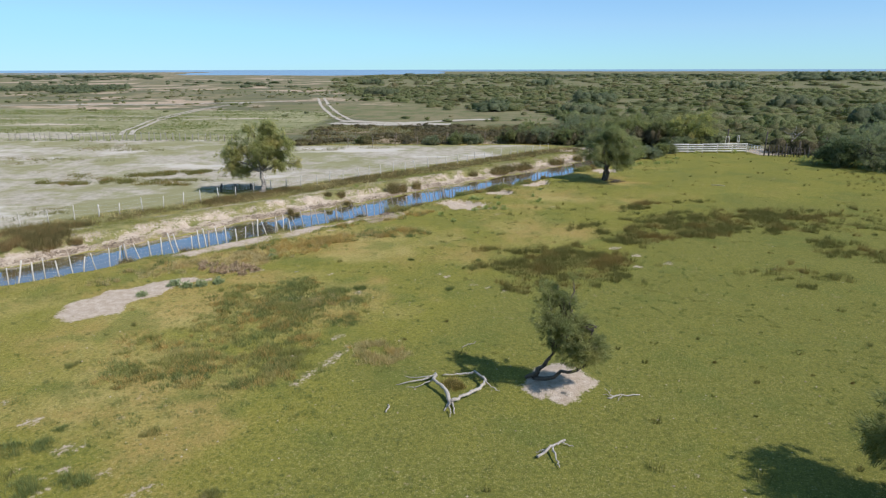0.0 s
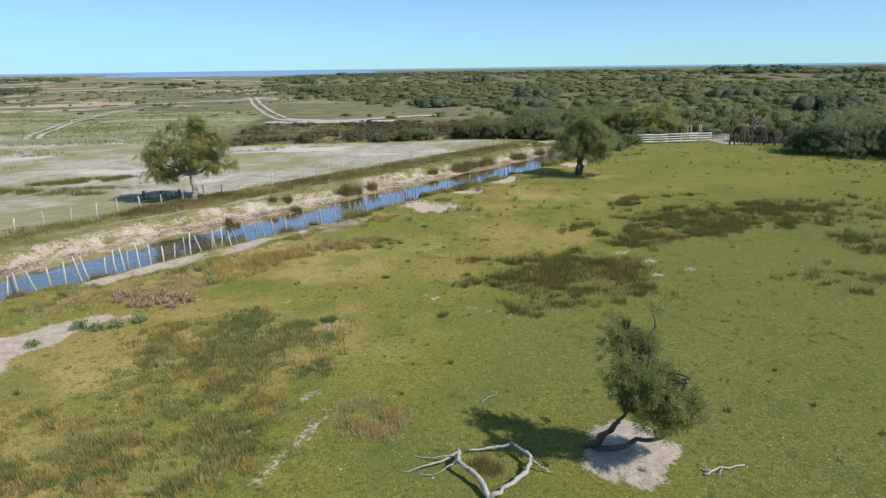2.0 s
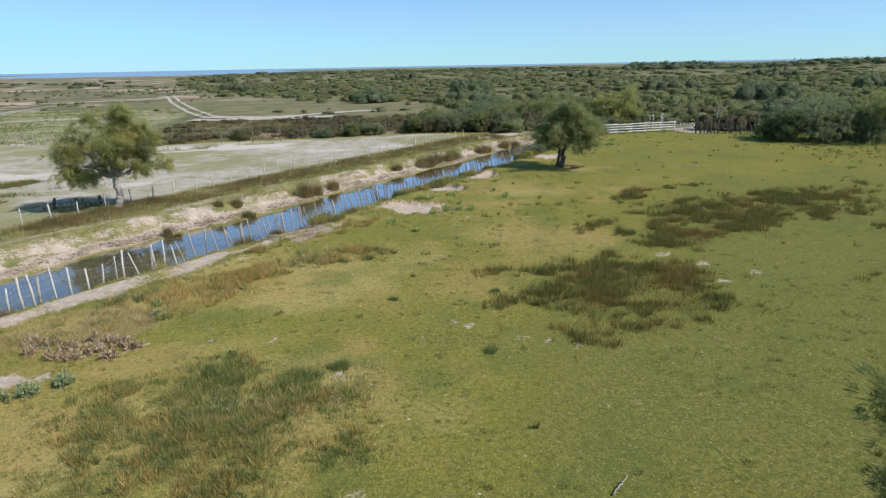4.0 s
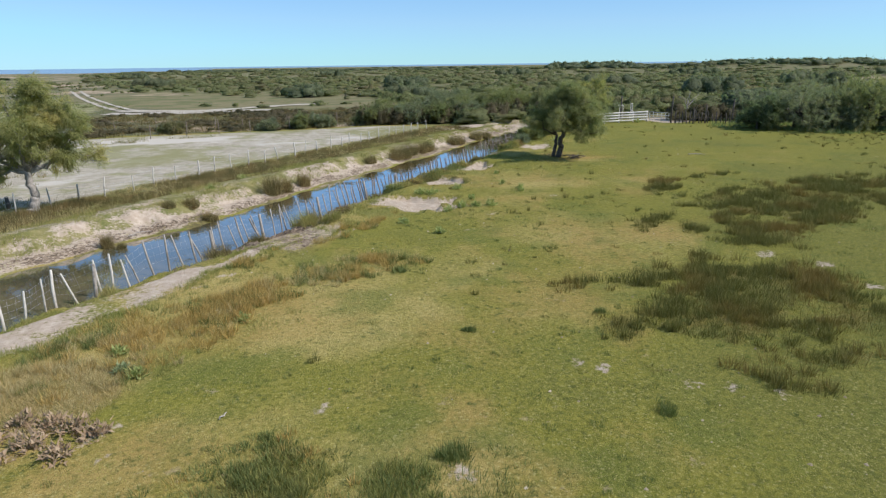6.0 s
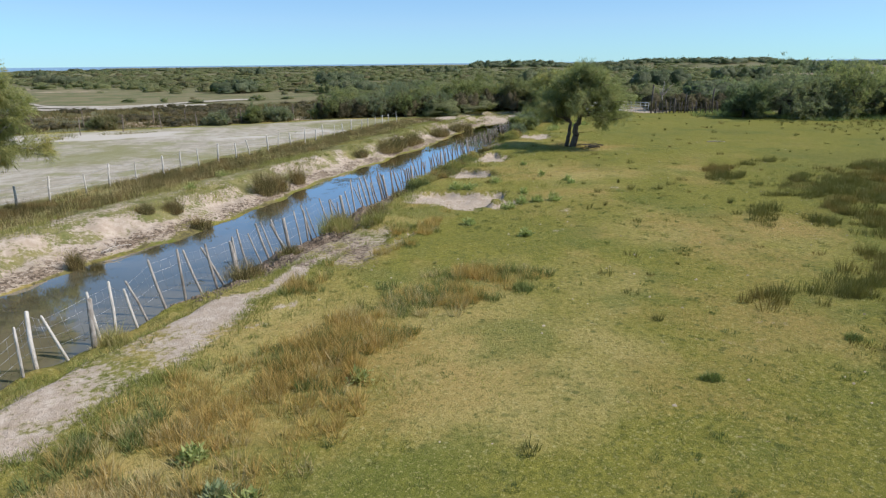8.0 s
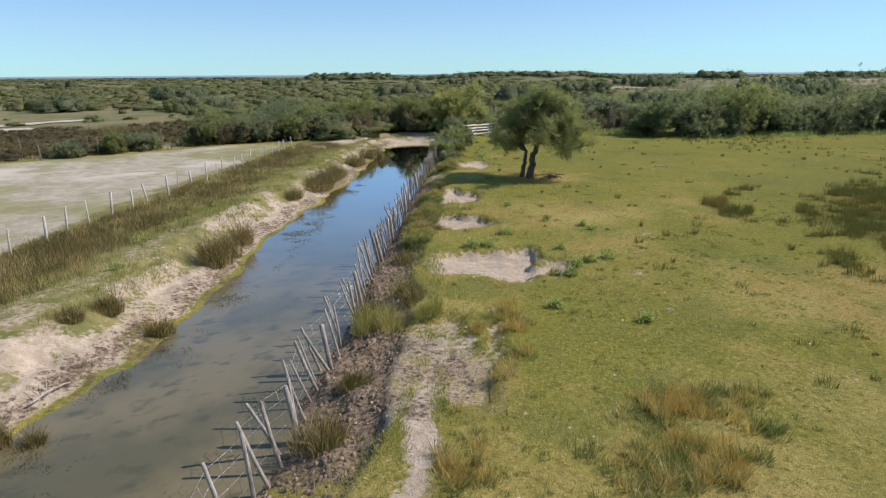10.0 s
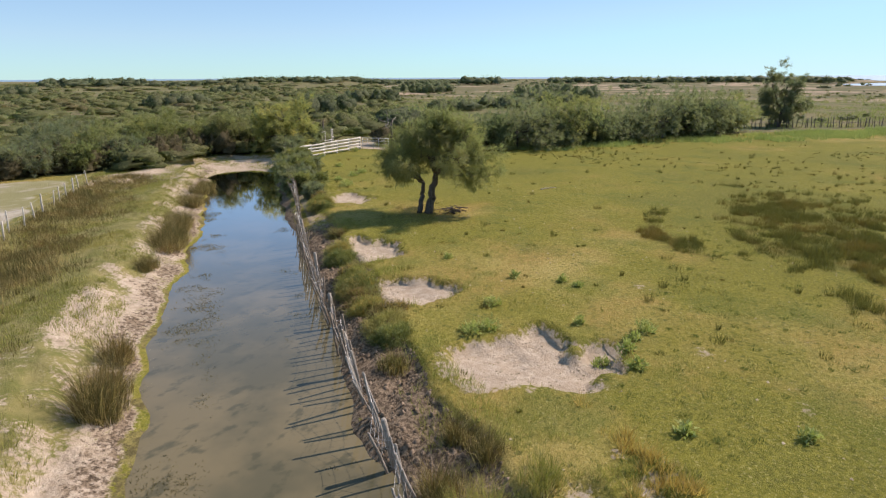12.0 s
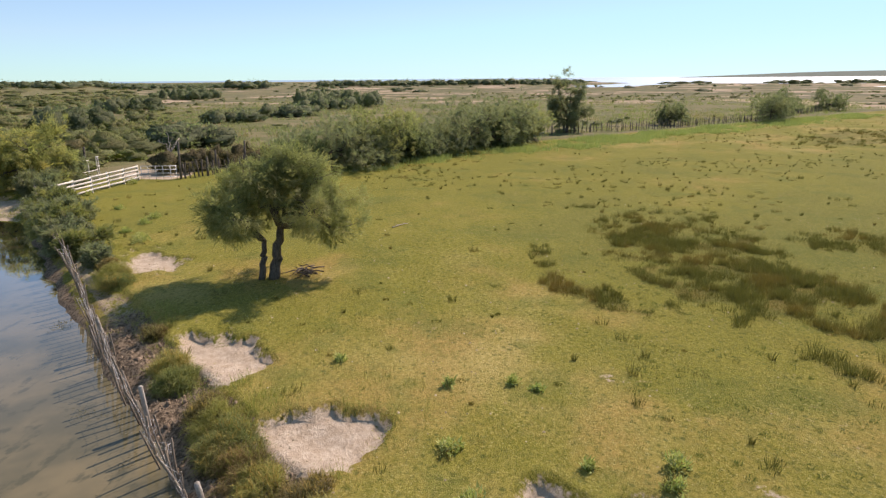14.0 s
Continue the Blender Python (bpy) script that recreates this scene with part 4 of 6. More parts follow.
# tamarisks round the ditch's head
for i, (x, y, h, rad, leaf, lab) in enumerate([
        (39.6, 106.0, 6.3, 3.4, M_YELLOW, "tall yellowing tamarisk behind the white rail fence"), (38.0, 112.5, 4.4, 2.8, M_SCRUB, "green shrub behind the yellowing tamarisk"),
        (37.6, 102.8, 2.2, 1.4, M_OLIVE, "dark olive shrub at the ditch's head"), (42.6, 104.8, 2.7, 1.8, M_OLIVE, "dark olive shrub behind the white rail fence"), (43.0, 110.5, 4.0, 2.6, M_SCRUB, "green shrub behind the cattle chute"),
        (30.5, 117.5, 3.0, 2.6, M_SCRUB, "dense green shrub beyond the sandy flat")]):
    shrub("tamarisk_shrub", (x, y), h, rad, leaf, lab, 200 + i, 620, 30, 0.4, 0.028, group="tamarisks round the ditch's head")
# shrubs along the far end of the pasture
for i, (x, y, h, rad, leaf, lab) in enumerate([
        (55.0, 84.0, 5.8, 4.4, M_OLIVE, "large grey-green tamarisk thicket by the stake fence"), (61.5, 80.5, 6.6, 4.6, M_TAMARISK, "large grey-green tamarisk thicket by the stake fence"),
        (67.0, 77.0, 4.2, 3.4, M_OLIVE, "low grey-green thicket at the pasture's edge"), (75.5, 71.5, 6.9, 5.0, M_OLIVE, "big dark tamarisk at the pasture's edge"),
        (82.5, 67.5, 7.0, 4.8, M_OLIVE, "big dark tamarisk at the pasture's edge"), (90.5, 65.0, 5.2, 3.8, M_TAMARISK, "rounded tamarisk at the pasture's edge"),
        (58.0, 81.6, 3.8, 3.2, M_OLIVE, "low grey-green thicket at the pasture's edge"), (51.5, 86.2, 3.4, 2.8, M_WOOD, "low dark thicket by the stake fence"), (64.5, 78.6, 4.0, 3.2, M_WOOD, "low dark thicket at the pasture's edge"), (71.2, 74.6, 4.4, 3.4, M_OLIVE, "low grey-green thicket at the pasture's edge"), (79.0, 69.0, 4.6, 3.6, M_WOOD, "dark thicket at the pasture's edge"), (87.0, 66.0, 4.4, 3.6, M_OLIVE, "rounded thicket at the pasture's edge"),
        (121.0, 38.0, 4.2, 3.0, M_WOOD, "dark round bush by the long stake fence"), (131.0, 16.5, 6.0, 4.0, M_OLIVE, "bushy tree by the long stake fence"), (139.5, 13.0, 6.4, 4.2, M_WOOD, "dark bushy tree by the long stake fence"),
        (160.0, 4.0, 4.5, 4.0, M_WOOD, "dark bush by the long stake fence"), (175.0, -12.0, 5.0, 4.5, M_WOOD, "dark bush by the long stake fence")]):
    shrub("tamarisk_shrub", (x, y), h, rad, leaf, lab, 230 + i, 700, 23, 0.36, 0.037, group="tamarisks along the pasture's edge")
tree("tamarisk_tree", (102.6, 58.1), "tall upright dark tamarisk by the long stake fence", [((0, 0, 0), (0.2, 0, 2.2), 0.3, 0.2), ((0.5, 0.4, 0), (0.9, 0.8, 2.0), 0.25, 0.15)],
     [(0, 0, 2.6, 2.4, 2.4, 2.0), (0, -1.6, 4.6, 1.8, 1.8, 2.2), (0.2, 1.6, 5.0, 1.8, 1.8, 2.3), (-0.3, 1.7, 7.6, 1.2, 1.2, 1.9), (0.4, -1.5, 7.2, 1.3, 1.3, 2.0), (0.3, 0.2, 8.6, 0.9, 0.9, 1.5), (0, 2.9, 3.4, 1.1, 1.1, 1.2), (0, -3.0, 3.0, 1.1, 1.1, 1.2)], M_OLIVE, 1000, 26, 0.42, 0.032, 120, gap=0.3, clusters=120, spread=0.34)

# brambles grown through the stake fence near the ditch's head
for i, (u, v, h, rad) in enumerate([(77.5, 46.2, 1.3, 1.1), (79.5, 46.6, 1.6, 1.3), (81.8, 46.4, 1.9, 1.4), (84.2, 46.5, 2.1, 1.5), (86.6, 46.3, 2.0, 1.5), (89.0, 46.4, 1.7, 1.5), (91.6, 46.2, 1.7, 1.5), (94.3, 46.0, 1.6, 1.5), (74.6, 46.0, 0.9, 0.8)]):
    shrub("bramble_bush", xy(u, v), h, rad, M_OLIVE if i % 3 else M_TAM_GREEN, "dense dusty bramble bush overgrowing the stake fence", 260 + i, 330, 26, 0.26, 0.03, "bush", "brambles on the stake fence")


def tussock(name, place, h, rad, label, seed, stems=130, mats=(M_CLUMP, M_STRAW), category="rush clump", group=""):
    """A clump of upright rush stems with dead straw at its foot."""
    r = np.random.default_rng(seed)
    ob = thing(name, (place[0], place[1], ground_z(*place) - 0.03), label, category, group)
    m = 13
    a, q = r.uniform(0, 6.28, m), rad * 0.8 * np.sqrt(r.random(m))
    c = np.stack([q * np.cos(a), q * np.sin(a), np.zeros(m)], 1)
    tall = h * r.uniform(0.35, 1.05, m)
    part("tuft", blades(c, int(stems * 0.2), tall, rad * 0.4, 0.005, 0.6, r, True, 0.6), mats[0], ob)
    if mats[1] is not mats[0]:
        part("dead_tuft", blades(c, int(stems * 0.06), tall * 0.8, rad * 0.5, 0.005, 1.0, r, True, 0.5), mats[1], ob, "dry straw-coloured stems")
    return ob


# rush clumps on the far shore
for i, (x, y, h, rad) in enumerate([(-5.6, 71.3, 2.1, 0.95), (-4.9, 72.2, 1.7, 0.8), (-3.3, 74.0, 1.5, 0.7), (-10.9, 67.2, 1.0, 0.6), (-12.2, 66.5, 0.8, 0.6), (-14.8, 61.4, 1.2, 0.35), (-14.2, 61.0, 0.8, 0.4), (3.6, 81.6, 0.9, 0.5),
                                   (7.4, 84.8, 1.5, 0.8), (6.6, 83.9, 1.2, 0.7), (10.4, 87.4, 1.3, 0.7), (8.3, 85.7, 1.4, 0.8), (9.6, 87.0, 1.3, 0.7), (11.4, 88.6, 1.3, 0.7), (15.5, 92.6, 1.3, 0.6), (16.4, 93.4, 1.2, 0.6), (19.7, 96.6, 1.5, 0.6), (21.8, 98.0, 1.4, 0.6),
                                   (-9.9, 65.6, 0.9, 0.6), (-29.8, 48.6, 1.2, 0.9), (-32.0, 46.6, 1.1, 0.8), (-28.8, 49.4, 0.9, 0.8), (-13.2, 59.4, 0.6, 0.4)]):
    tussock("rush_clump", (x, y), (1.2 if y > 80 else 0.95) * h, (1.15 if y > 80 else 0.75) * rad, "clump of dark reddish-green rushes on the ditch's sandy shore", 300 + i, int(200 + 420 * rad), group="rush clumps on the far shore")
tussock("rush_clump", (0.0, 25.35), 0.5, 0.55, "dark rush clump ringed by a bleached branch", 329, 520, (M_RUSH, M_RUSTY))
# domes of dark green sedge standing singly in the turf
for i, (x, y, h, rad) in enumerate([(-15.1, 20.6, 0.45, 0.6), (-12.0, 19.2, 0.5, 0.65), (-14.2, 21.0, 0.4, 0.5), (-13.4, 18.7, 0.45, 0.6), (-16.6, 27.3, 0.3, 0.35), (-10.8, 21.9, 0.25, 0.4), (-14.1, 22.1, 0.25, 0.3), (-7.4, 18.4, 0.3, 0.35),
                                   (-5.2, 37.3, 0.45, 0.4), (0.1, 37.2, 0.3, 0.3), (-2.5, 43.2, 0.25, 0.22), (2.0, 43.1, 0.25, 0.22), (-9.4, 38.0, 0.4, 0.5), (-8.6, 37.2, 0.35, 0.45)]):
    tussock("sedge_tuft", (x, y), h, rad, "dark green dome of sedge on the grazed turf", 390 + i, int(200 + 260 * rad), (M_TUFT, M_TUFT), "sedge tuft", "sedge tufts in the turf")
# straw-tipped clumps on the near bank
for i, (x, y, h, rad) in enumerate([(-5.2, 60.3, 1.3, 0.8), (-4.5, 61.3, 1.0, 0.7), (-3.0, 61.0, 0.9, 0.5), (-3.8, 59.6, 0.8, 0.5), (-2.5, 61.9, 0.9, 0.5), (-7.6, 57.6, 0.8, 0.5),
                                   (17.2, 82.5, 0.9, 0.8), (-0.1, 65.6, 0.8, 0.6), (-9.6, 56.2, 0.9, 0.6), (-13.6, 52.4, 0.7, 0.5), (-19.0, 46.9, 0.7, 0.6), (-22, 43.8, 0.7, 0.6)]):
    tussock("rush_clump", (x, y), h, rad, "yellow-green grass clump hanging over the ditch's bank", 330 + i, int(160 + 330 * rad), (M_MIXGRASS if i % 3 == 0 else M_CLUMP, M_STRAW), group="grass clumps on the near bank")


def heap(place, h, rad, mats, label, seed):
    """A shaggy heap of fallen grass with longer stems standing out of it."""
    r = np.random.default_rng(seed)
    ob = thing("grass_heap", (place[0], place[1], ground_z(*place) - 0.06), label, "grass clump", "grass heaps along the stake fence")
    n = int(420 * rad)
    d = r.normal(0, 1, (n, 3))
    d[:, 2] = np.abs(d[:, 2])
    d /= np.linalg.norm(d, axis=1)[:, None]
    lump = (0.55 + 0.7 * vnoise(d[:, 0] * 2.2 + seed, d[:, 1] * 2.2 + d[:, 2] * 2.0, 84)) * r.uniform(0.75, 1.0, n)
    p = d * np.array([rad, rad, h]) * lump[:, None]
    part("thatch", sprays(p, d + np.array([0, 0, 0.5]), 22, 0.24, 0.007, r, 0.5, 0.7), mats[0], ob)
    q = p[r.random(n) < 0.35]
    part("tuft", blades(q, 7, r.uniform(0.12, 0.32, len(q)), 0.1, 0.006, 0.9, r, True), mats[1], ob, "rusty stems standing out of the heap")
    return ob


for i, (u, v, h, rad) in enumerate([(49.2, 45.9, 0.55, 0.9), (50.1, 45.7, 0.5, 0.8), (48.2, 45.9, 0.5, 0.7), (51.6, 46.2, 0.6, 0.75), (52.6, 46.2, 0.7, 0.9), (53.8, 46.2, 0.75, 0.95), (55.0, 46.1, 0.7, 0.9), (55.9, 46.0, 0.55, 0.7), (58.6, 46.2, 0.65, 0.8), (59.6, 46.2, 0.6, 0.7), (62.6, 46.0, 0.4, 0.5), (69.8, 45.9, 0.55, 0.7), (71.2, 45.9, 0.7, 0.85), (72.6, 45.8, 0.5, 0.6)]):
    heap(xy(u, v), h, rad, ((M_MIXGRASS, M_CLUMP, M_TUFT)[i % 3], (M_MIXGRASS, M_RUSTY)[i % 2]), "shaggy olive-brown grass heap between the stake fence and pasture", 370 + i)


def weed(name, place, h, rad, leaf, label, seed, n=70, category="weed", group=""):
    """A low leafy plant: broad leaves on short stalks."""
    r = np.random.default_rng(seed)
    ob = thing(name, (place[0], place[1], ground_z(*place) - 0.02), label, category, group)
    h, rad = h * 0.7, rad * 0.7
    d = r.normal(0, 1, (n, 3))
    d[:, 2] = np.abs(d[:, 2])
    d /= np.linalg.norm(d, axis=1)[:, None]
    p = d * np.array([rad, rad, h]) * r.random((n, 1)) ** 0.5
    part("foliage", sprays(p, d + np.array([0, 0, 0.5]), 5, 0.15, 0.03, r, 0.05, 0.6), leaf, ob)
    part("stalk", join([bough((0, 0, 0), q * 0.9, 0.012, 0.005, r, 0.1, 3, 4) for q in p[:9]]), leaf, ob)
    return ob


for i, (x, y, h, rad) in enumerate([(2.7, 64.4, 0.5, 0.7), (3.3, 64.0, 0.4, 0.6), (5.4, 64.8, 0.45, 0.45), (8.8, 65.3, 0.4, 0.2), (5.3, 59.3, 0.5, 0.45), (4.5, 59.5, 0.4, 0.4), (3.6, 59.5, 0.45, 0.35), (2.6, 59.0, 0.4, 0.4), (3.0, 60.1, 0.35, 0.35), (-0.5, 57.2, 0.35, 0.3), (0.6, 54.7, 0.35, 0.3), (9.2, 63.4, 0.35, 0.22), (8.9, 62.6, 0.3, 0.22), (10.1, 69.1, 0.3, 0.22), (5.0, 61.4, 0.3, 0.2),
                                   (24.2, 85.4, 0.7, 0.9), (25.0, 86.0, 0.5, 0.7), (30.4, 88.6, 0.6, 0.8), (28.8, 88.2, 0.5, 0.6), (33.2, 93.0, 0.5, 0.5), (44.2, 99.2, 0.8, 0.7), (38.5, 99.4, 0.5, 0.5), (-11.8, 43.6, 0.36, 0.3), (-12.4, 45.2, 0.36, 0.3), (-9.0, 46.6, 0.3, 0.25), (-7.6, 74.8, 0.4, 0.5), (-9.8, 70.6, 0.4, 0.4), (26.5, 88.0, 0.4, 0.5)]):
    weed("weed_plant", (x, y), h, rad, M_WEED, "fresh green leafy weed on the grazed turf", 400 + i, int(22 + 48 * rad), group="leafy weeds on the turf")
for i, (x, y, h, rad) in enumerate([(-17.6, 36.2, 0.4, 0.35), (-16.4, 38.0, 0.5, 0.6), (-15.6, 37.7, 0.45, 0.5), (-14.8, 37.9, 0.5, 0.55), (-13.9, 38.4, 0.45, 0.5), (-12.2, 44.0, 0.3, 0.25)]):
    weed("thistle_plant", (x, y), h, rad, M_THISTLE, "blue-green thistle plant at the edge of bare sand", 440 + i, int(35 + 70 * rad), "thistle", "thistles by the bare sand")
for i, (x, y) in enumerate([(-14.6, 41.3), (-13.6, 40.8), (-15.4, 41.9), (-13.0, 40.2), (-14.0, 41.8), (-12.9, 41.2), (-15.0, 40.7), (-15.9, 41.2), (-14.3, 40.4), (-13.4, 41.6), (-16.2, 42.2), (-12.4, 40.8)]):
    weed("dead_thistle", (x, y), 0.44, 0.5, M_DEAD, "withered brown thistle among the grass", 460 + i, 38, "thistle", "withered thistles by the cattle path")


# ---------------------------------------------------------------- dead wood
def dead_branch(name, place, label, limbs, seed, turn=0.0):
    """Bleached branches lying on the turf; limbs: (points, thick, thin), heights above the ground."""
    r = np.random.default_rng(seed)
    ob = thing(name, (*place, ground_z(*place)), label, "fallen branch", "", turn)
    for pts, r0, r1 in limbs:
        p = np.array(pts, float)
        t = np.linspace(0, 1, 4 * len(p))
        q = np.stack([np.interp(t, np.linspace(0, 1, len(p)), p[:, i]) for i in range(3)], 1)
        q[1:-1] += r.normal(0, 0.02, (len(q) - 2, 3))
        part("limb", tube(q, (0.72 * (r0 + (r1 - r0) * t)) * r.uniform(0.8, 1.2, len(t)), 7), M_DRIFT, ob, smooth=True)
    return ob


dead_branch("fallen_branch", (0, 24.4), "bleached forked dead branch curling round a rush clump", [
    ([(-0.1, -0.5, 0.1), (-0.3, 0.2, 0.3), (-0.75, 0.9, 0.35), (-0.7, 1.6, 0.25)], 0.11, 0.09), ([(-0.7, 1.5, 0.25), (-1.3, 1.2, 0.15), (-2.3, 0.95, 0.08)], 0.07, 0.02),
    ([(-0.1, -0.5, 0.12), (0.6, -0.1, 0.2), (1.15, 0.4, 0.25), (1.35, 1.0, 0.3), (0.95, 1.8, 0.25)], 0.1, 0.07), ([(1.3, 0.9, 0.3), (1.7, 0.5, 0.12), (1.9, 0.45, 0.05)], 0.04, 0.015),
    ([(-0.1, -0.4, 0.1), (-0.35, -1.1, 0.06)], 0.08, 0.02), ([(-0.05, -0.4, 0.1), (0.05, -1.3, 0.05)], 0.07, 0.02), ([(-0.1, -0.4, 0.1), (-0.15, -1.0, 0.2), (-0.12, -1.5, 0.04)], 0.06, 0.015),
    ([(-0.8, 1.3, 0.3), (-1.5, 1.5, 0.1), (-2.0, 1.8, 0.05)], 0.05, 0.015), ([(-0.75, 1.0, 0.3), (-1.4, 0.7, 0.1), (-1.9, 0.8, 0.04)], 0.04, 0.012), ([(0.9, 1.7, 0.25), (0.3, 1.75, 0.15), (-0.4, 1.75, 0.1)], 0.07, 0.03)], 501)
dead_branch("fallen_branch", (3.3, 20.6), "short bleached forked branch lying on the grass", [
    ([(-0.55, -0.3, 0.08), (0, 0.15, 0.2), (0.55, 0.65, 0.1)], 0.07, 0.05), ([(0, 0.15, 0.2), (0.05, -0.5, 0.1), (0.1, -0.85, 0.04)], 0.05, 0.02), ([(0.4, 0.5, 0.1), (0.8, 0.35, 0.04)], 0.035, 0.012), ([(-0.2, 0, 0.15), (-0.55, 0.05, 0.05)], 0.035, 0.015)], 502)
dead_branch("fallen_branch", (6.7, 24.4), "thin bleached twiggy branch on the turf", [
    ([(-0.6, -0.1, 0.06), (0, 0.05, 0.12), (0.75, 0.15, 0.06)], 0.04, 0.03), ([(-0.4, 0, 0.1), (-0.6, 0.45, 0.2)], 0.02, 0.008), ([(-0.3, 0, 0.1), (-0.75, 0.1, 0.1)], 0.02, 0.008), ([(0, 0.05, 0.1), (-0.25, -0.35, 0.04)], 0.02, 0.008), ([(-0.5, -0.05, 0.08), (-0.35, 0.4, 0.25)], 0.015, 0.006)], 503)
dead_branch("fallen_branch", (-2.5, 23.5), "small bleached stick on the grass", [([(-0.05, -0.25, 0.05), (0.05, 0.05, 0.1), (0.0, 0.35, 0.04)], 0.04, 0.03)], 504)
dead_branch("fallen_branch", (30.1, 71.4), "weathered branch lying on the pasture", [([(-0.6, 0.35, 0.05), (0, 0, 0.1), (0.6, -0.4, 0.05)], 0.045, 0.03), ([(0, 0, 0.1), (0.2, 0.35, 0.05)], 0.025, 0.012)], 505)
dead_branch("fallen_branch", (0.8, 29.3), "thin dry stick on the grass", [([(-0.3, -0.25, 0.03), (0.1, 0.05, 0.08), (0.4, 0.35, 0.04)], 0.025, 0.012)], 506)
dead_branch("fallen_branch", (-9.7, 40.6), "short bleached stick on the turf", [([(-0.08, -0.1, 0.03), (0.08, 0.14, 0.05)], 0.025, 0.02)], 507)
dead_branch("fallen_branch", (-13.6, 62.9), "dead twiggy branch at the water's edge", [([(-0.4, -0.2, 0.1), (0.2, 0.1, 0.2), (0.7, 0.5, 0.1)], 0.04, 0.02), ([(0.1, 0.1, 0.2), (0.2, 0.6, 0.4)], 0.02, 0.008), ([(-0.1, 0, 0.2), (-0.3, 0.5, 0.3)], 0.02, 0.008)], 508)
# pile of old brushwood beside the tamarisk
r = np.random.default_rng(509)
heap = thing("brushwood_heap", (19.4, 73.8, ground_z(19.4, 73.8)), "low heap of dark dead brushwood under the tamarisk", "brushwood")
for i in range(22):
    a, q = r.uniform(0, math.pi), r.normal(0, 0.35, 2)
    d = np.array([math.cos(a), math.sin(a), 0]) * r.uniform(0.3, 0.7)
    c = np.array([q[0], q[1], r.uniform(0.05, 0.3)])
    part("stick", bough(c - d, c + d, 0.035, 0.015, r, 0.2, 4, 5), M_BARK, heap)


# ---------------------------------------------------------------- fences
def stake(r, h, r0, square=False):
    """One rough stake, with a chamfered head, standing on the origin."""
    sides = 4 if square else 6
    top = h + 0.02
    lean = r.normal(0, 0.02, 2)
    return tube([(0, 0, -0.4), (lean[0], lean[1], h * 0.5), (0, 0, h), (0, 0, top)], [r0, r0 * r.uniform(0.9, 1.05), r0 * 0.85, r0 * 0.5], sides)


def stake_row(fence, spots, tall, thick, material, seed, lean=0.06, kinds=8, drift=(0, 0)):
    """Stakes as parts of a fence; a few shared shapes, each turned, leaning and scaled on its own."""
    r = np.random.default_rng(seed)
    shapes = [raw_mesh("stake", *stake(r, 1.0, 1.0 * thick), material, True) for _ in range(kinds)]
    heads = []
    for x, y in spots:
        ob = new("stake", shapes[r.integers(kinds)])
        ob.parent = fence
        h = tall * r.uniform(0.82, 1.15)
        a, b = r.normal(drift[0], lean), r.normal(drift[1], lean)
        z = ground_z(x, y)
        s = r.uniform(0.75, 1.3)
        m = Matrix.Translation((x, y, z)) @ Euler((a, b, 0)).to_matrix().to_4x4() @ Matrix.Rotation(r.uniform(0, 6.28), 4, "Z") @ Matrix.Diagonal((s, s, h, 1))
        ob.matrix_basis = m
        heads.append(m)
    return heads


def strand(heads, t, sag=0.03, rad=0.006):
    """A wire from stake to stake at the share t of their height."""
    pts = []
    for a, b in zip(heads, heads[1:]):
        p, q = a @ Vector((0, 0, t)), b @ Vector((0, 0, t))
        pts += [p, (p + q) / 2 - Vector((0, 0, sag))]
    pts.append(heads[-1] @ Vector((0, 0, t)))
    return tube(pts, [rad] * len(pts), 3)


def along(a, b, gap, r, jitter=0.25, wander=0.08):
    n = max(1, int(math.dist(a, b) / gap))
    return [(a[0] + (b[0] - a[0]) * (i + r.uniform(-jitter, jitter)) / n + r.normal(0, wander), a[1] + (b[1] - a[1]) * (i + r.uniform(-jitter, jitter)) / n + r.normal(0, wander)) for i in range(n + 1)]


# stake-and-netting fence in the ditch's edge
r = np.random.default_rng(601)
fence = thing("stake_fence", (0, 0, 0), "leaning weathered stake fence with wire netting along the ditch", "fence")
spots = []
FENCE_U, FENCE_V = [-14, 8, 18, 30, 34, 46, 54, 64, 72, 97], [47.3, 47.25, 46.9, 47.1, 47.3, 47.5, 47.7, 47.65, 47.3, 46.5]
for a, b in zip([-14, 4, 20, 33, 45, 54, 64, 78], [4, 20, 33, 45, 54, 64, 78, 97]):
    va, vb = [float(np.interp(q, FENCE_U, FENCE_V)) for q in (a, b)]
    spots += along(xy(a, va), xy(b, vb), 0.7 if a < 33 else 0.6 if a < 45 else 0.38, r, 0.3, 0.07)[:-1]
first, second = [q for q in spots if uv(*q)[0] < 29], [q for q in spots if 29 <= uv(*q)[0] < 46]
heads = stake_row(fence, first, 1.38, 0.045, M_PALESTAKE, 602, 0.1, drift=(-0.06, -0.06))
heads += stake_row(fence, second, 1.4, 0.04, M_STAKE, 603, 0.1, drift=(-0.2, -0.2))
heads += stake_row(fence, spots[len(first) + len(second):], 1.36, 0.036, M_BROWNSTAKE, 604, 0.08, drift=(-0.12, -0.12))
part("netting", join([strand(heads, t, 0.02, 0.004) for t in (0.35, 0.55, 0.75, 0.93)]), M_WIRE, fence, "rusty galvanised wire netting")
ties = []
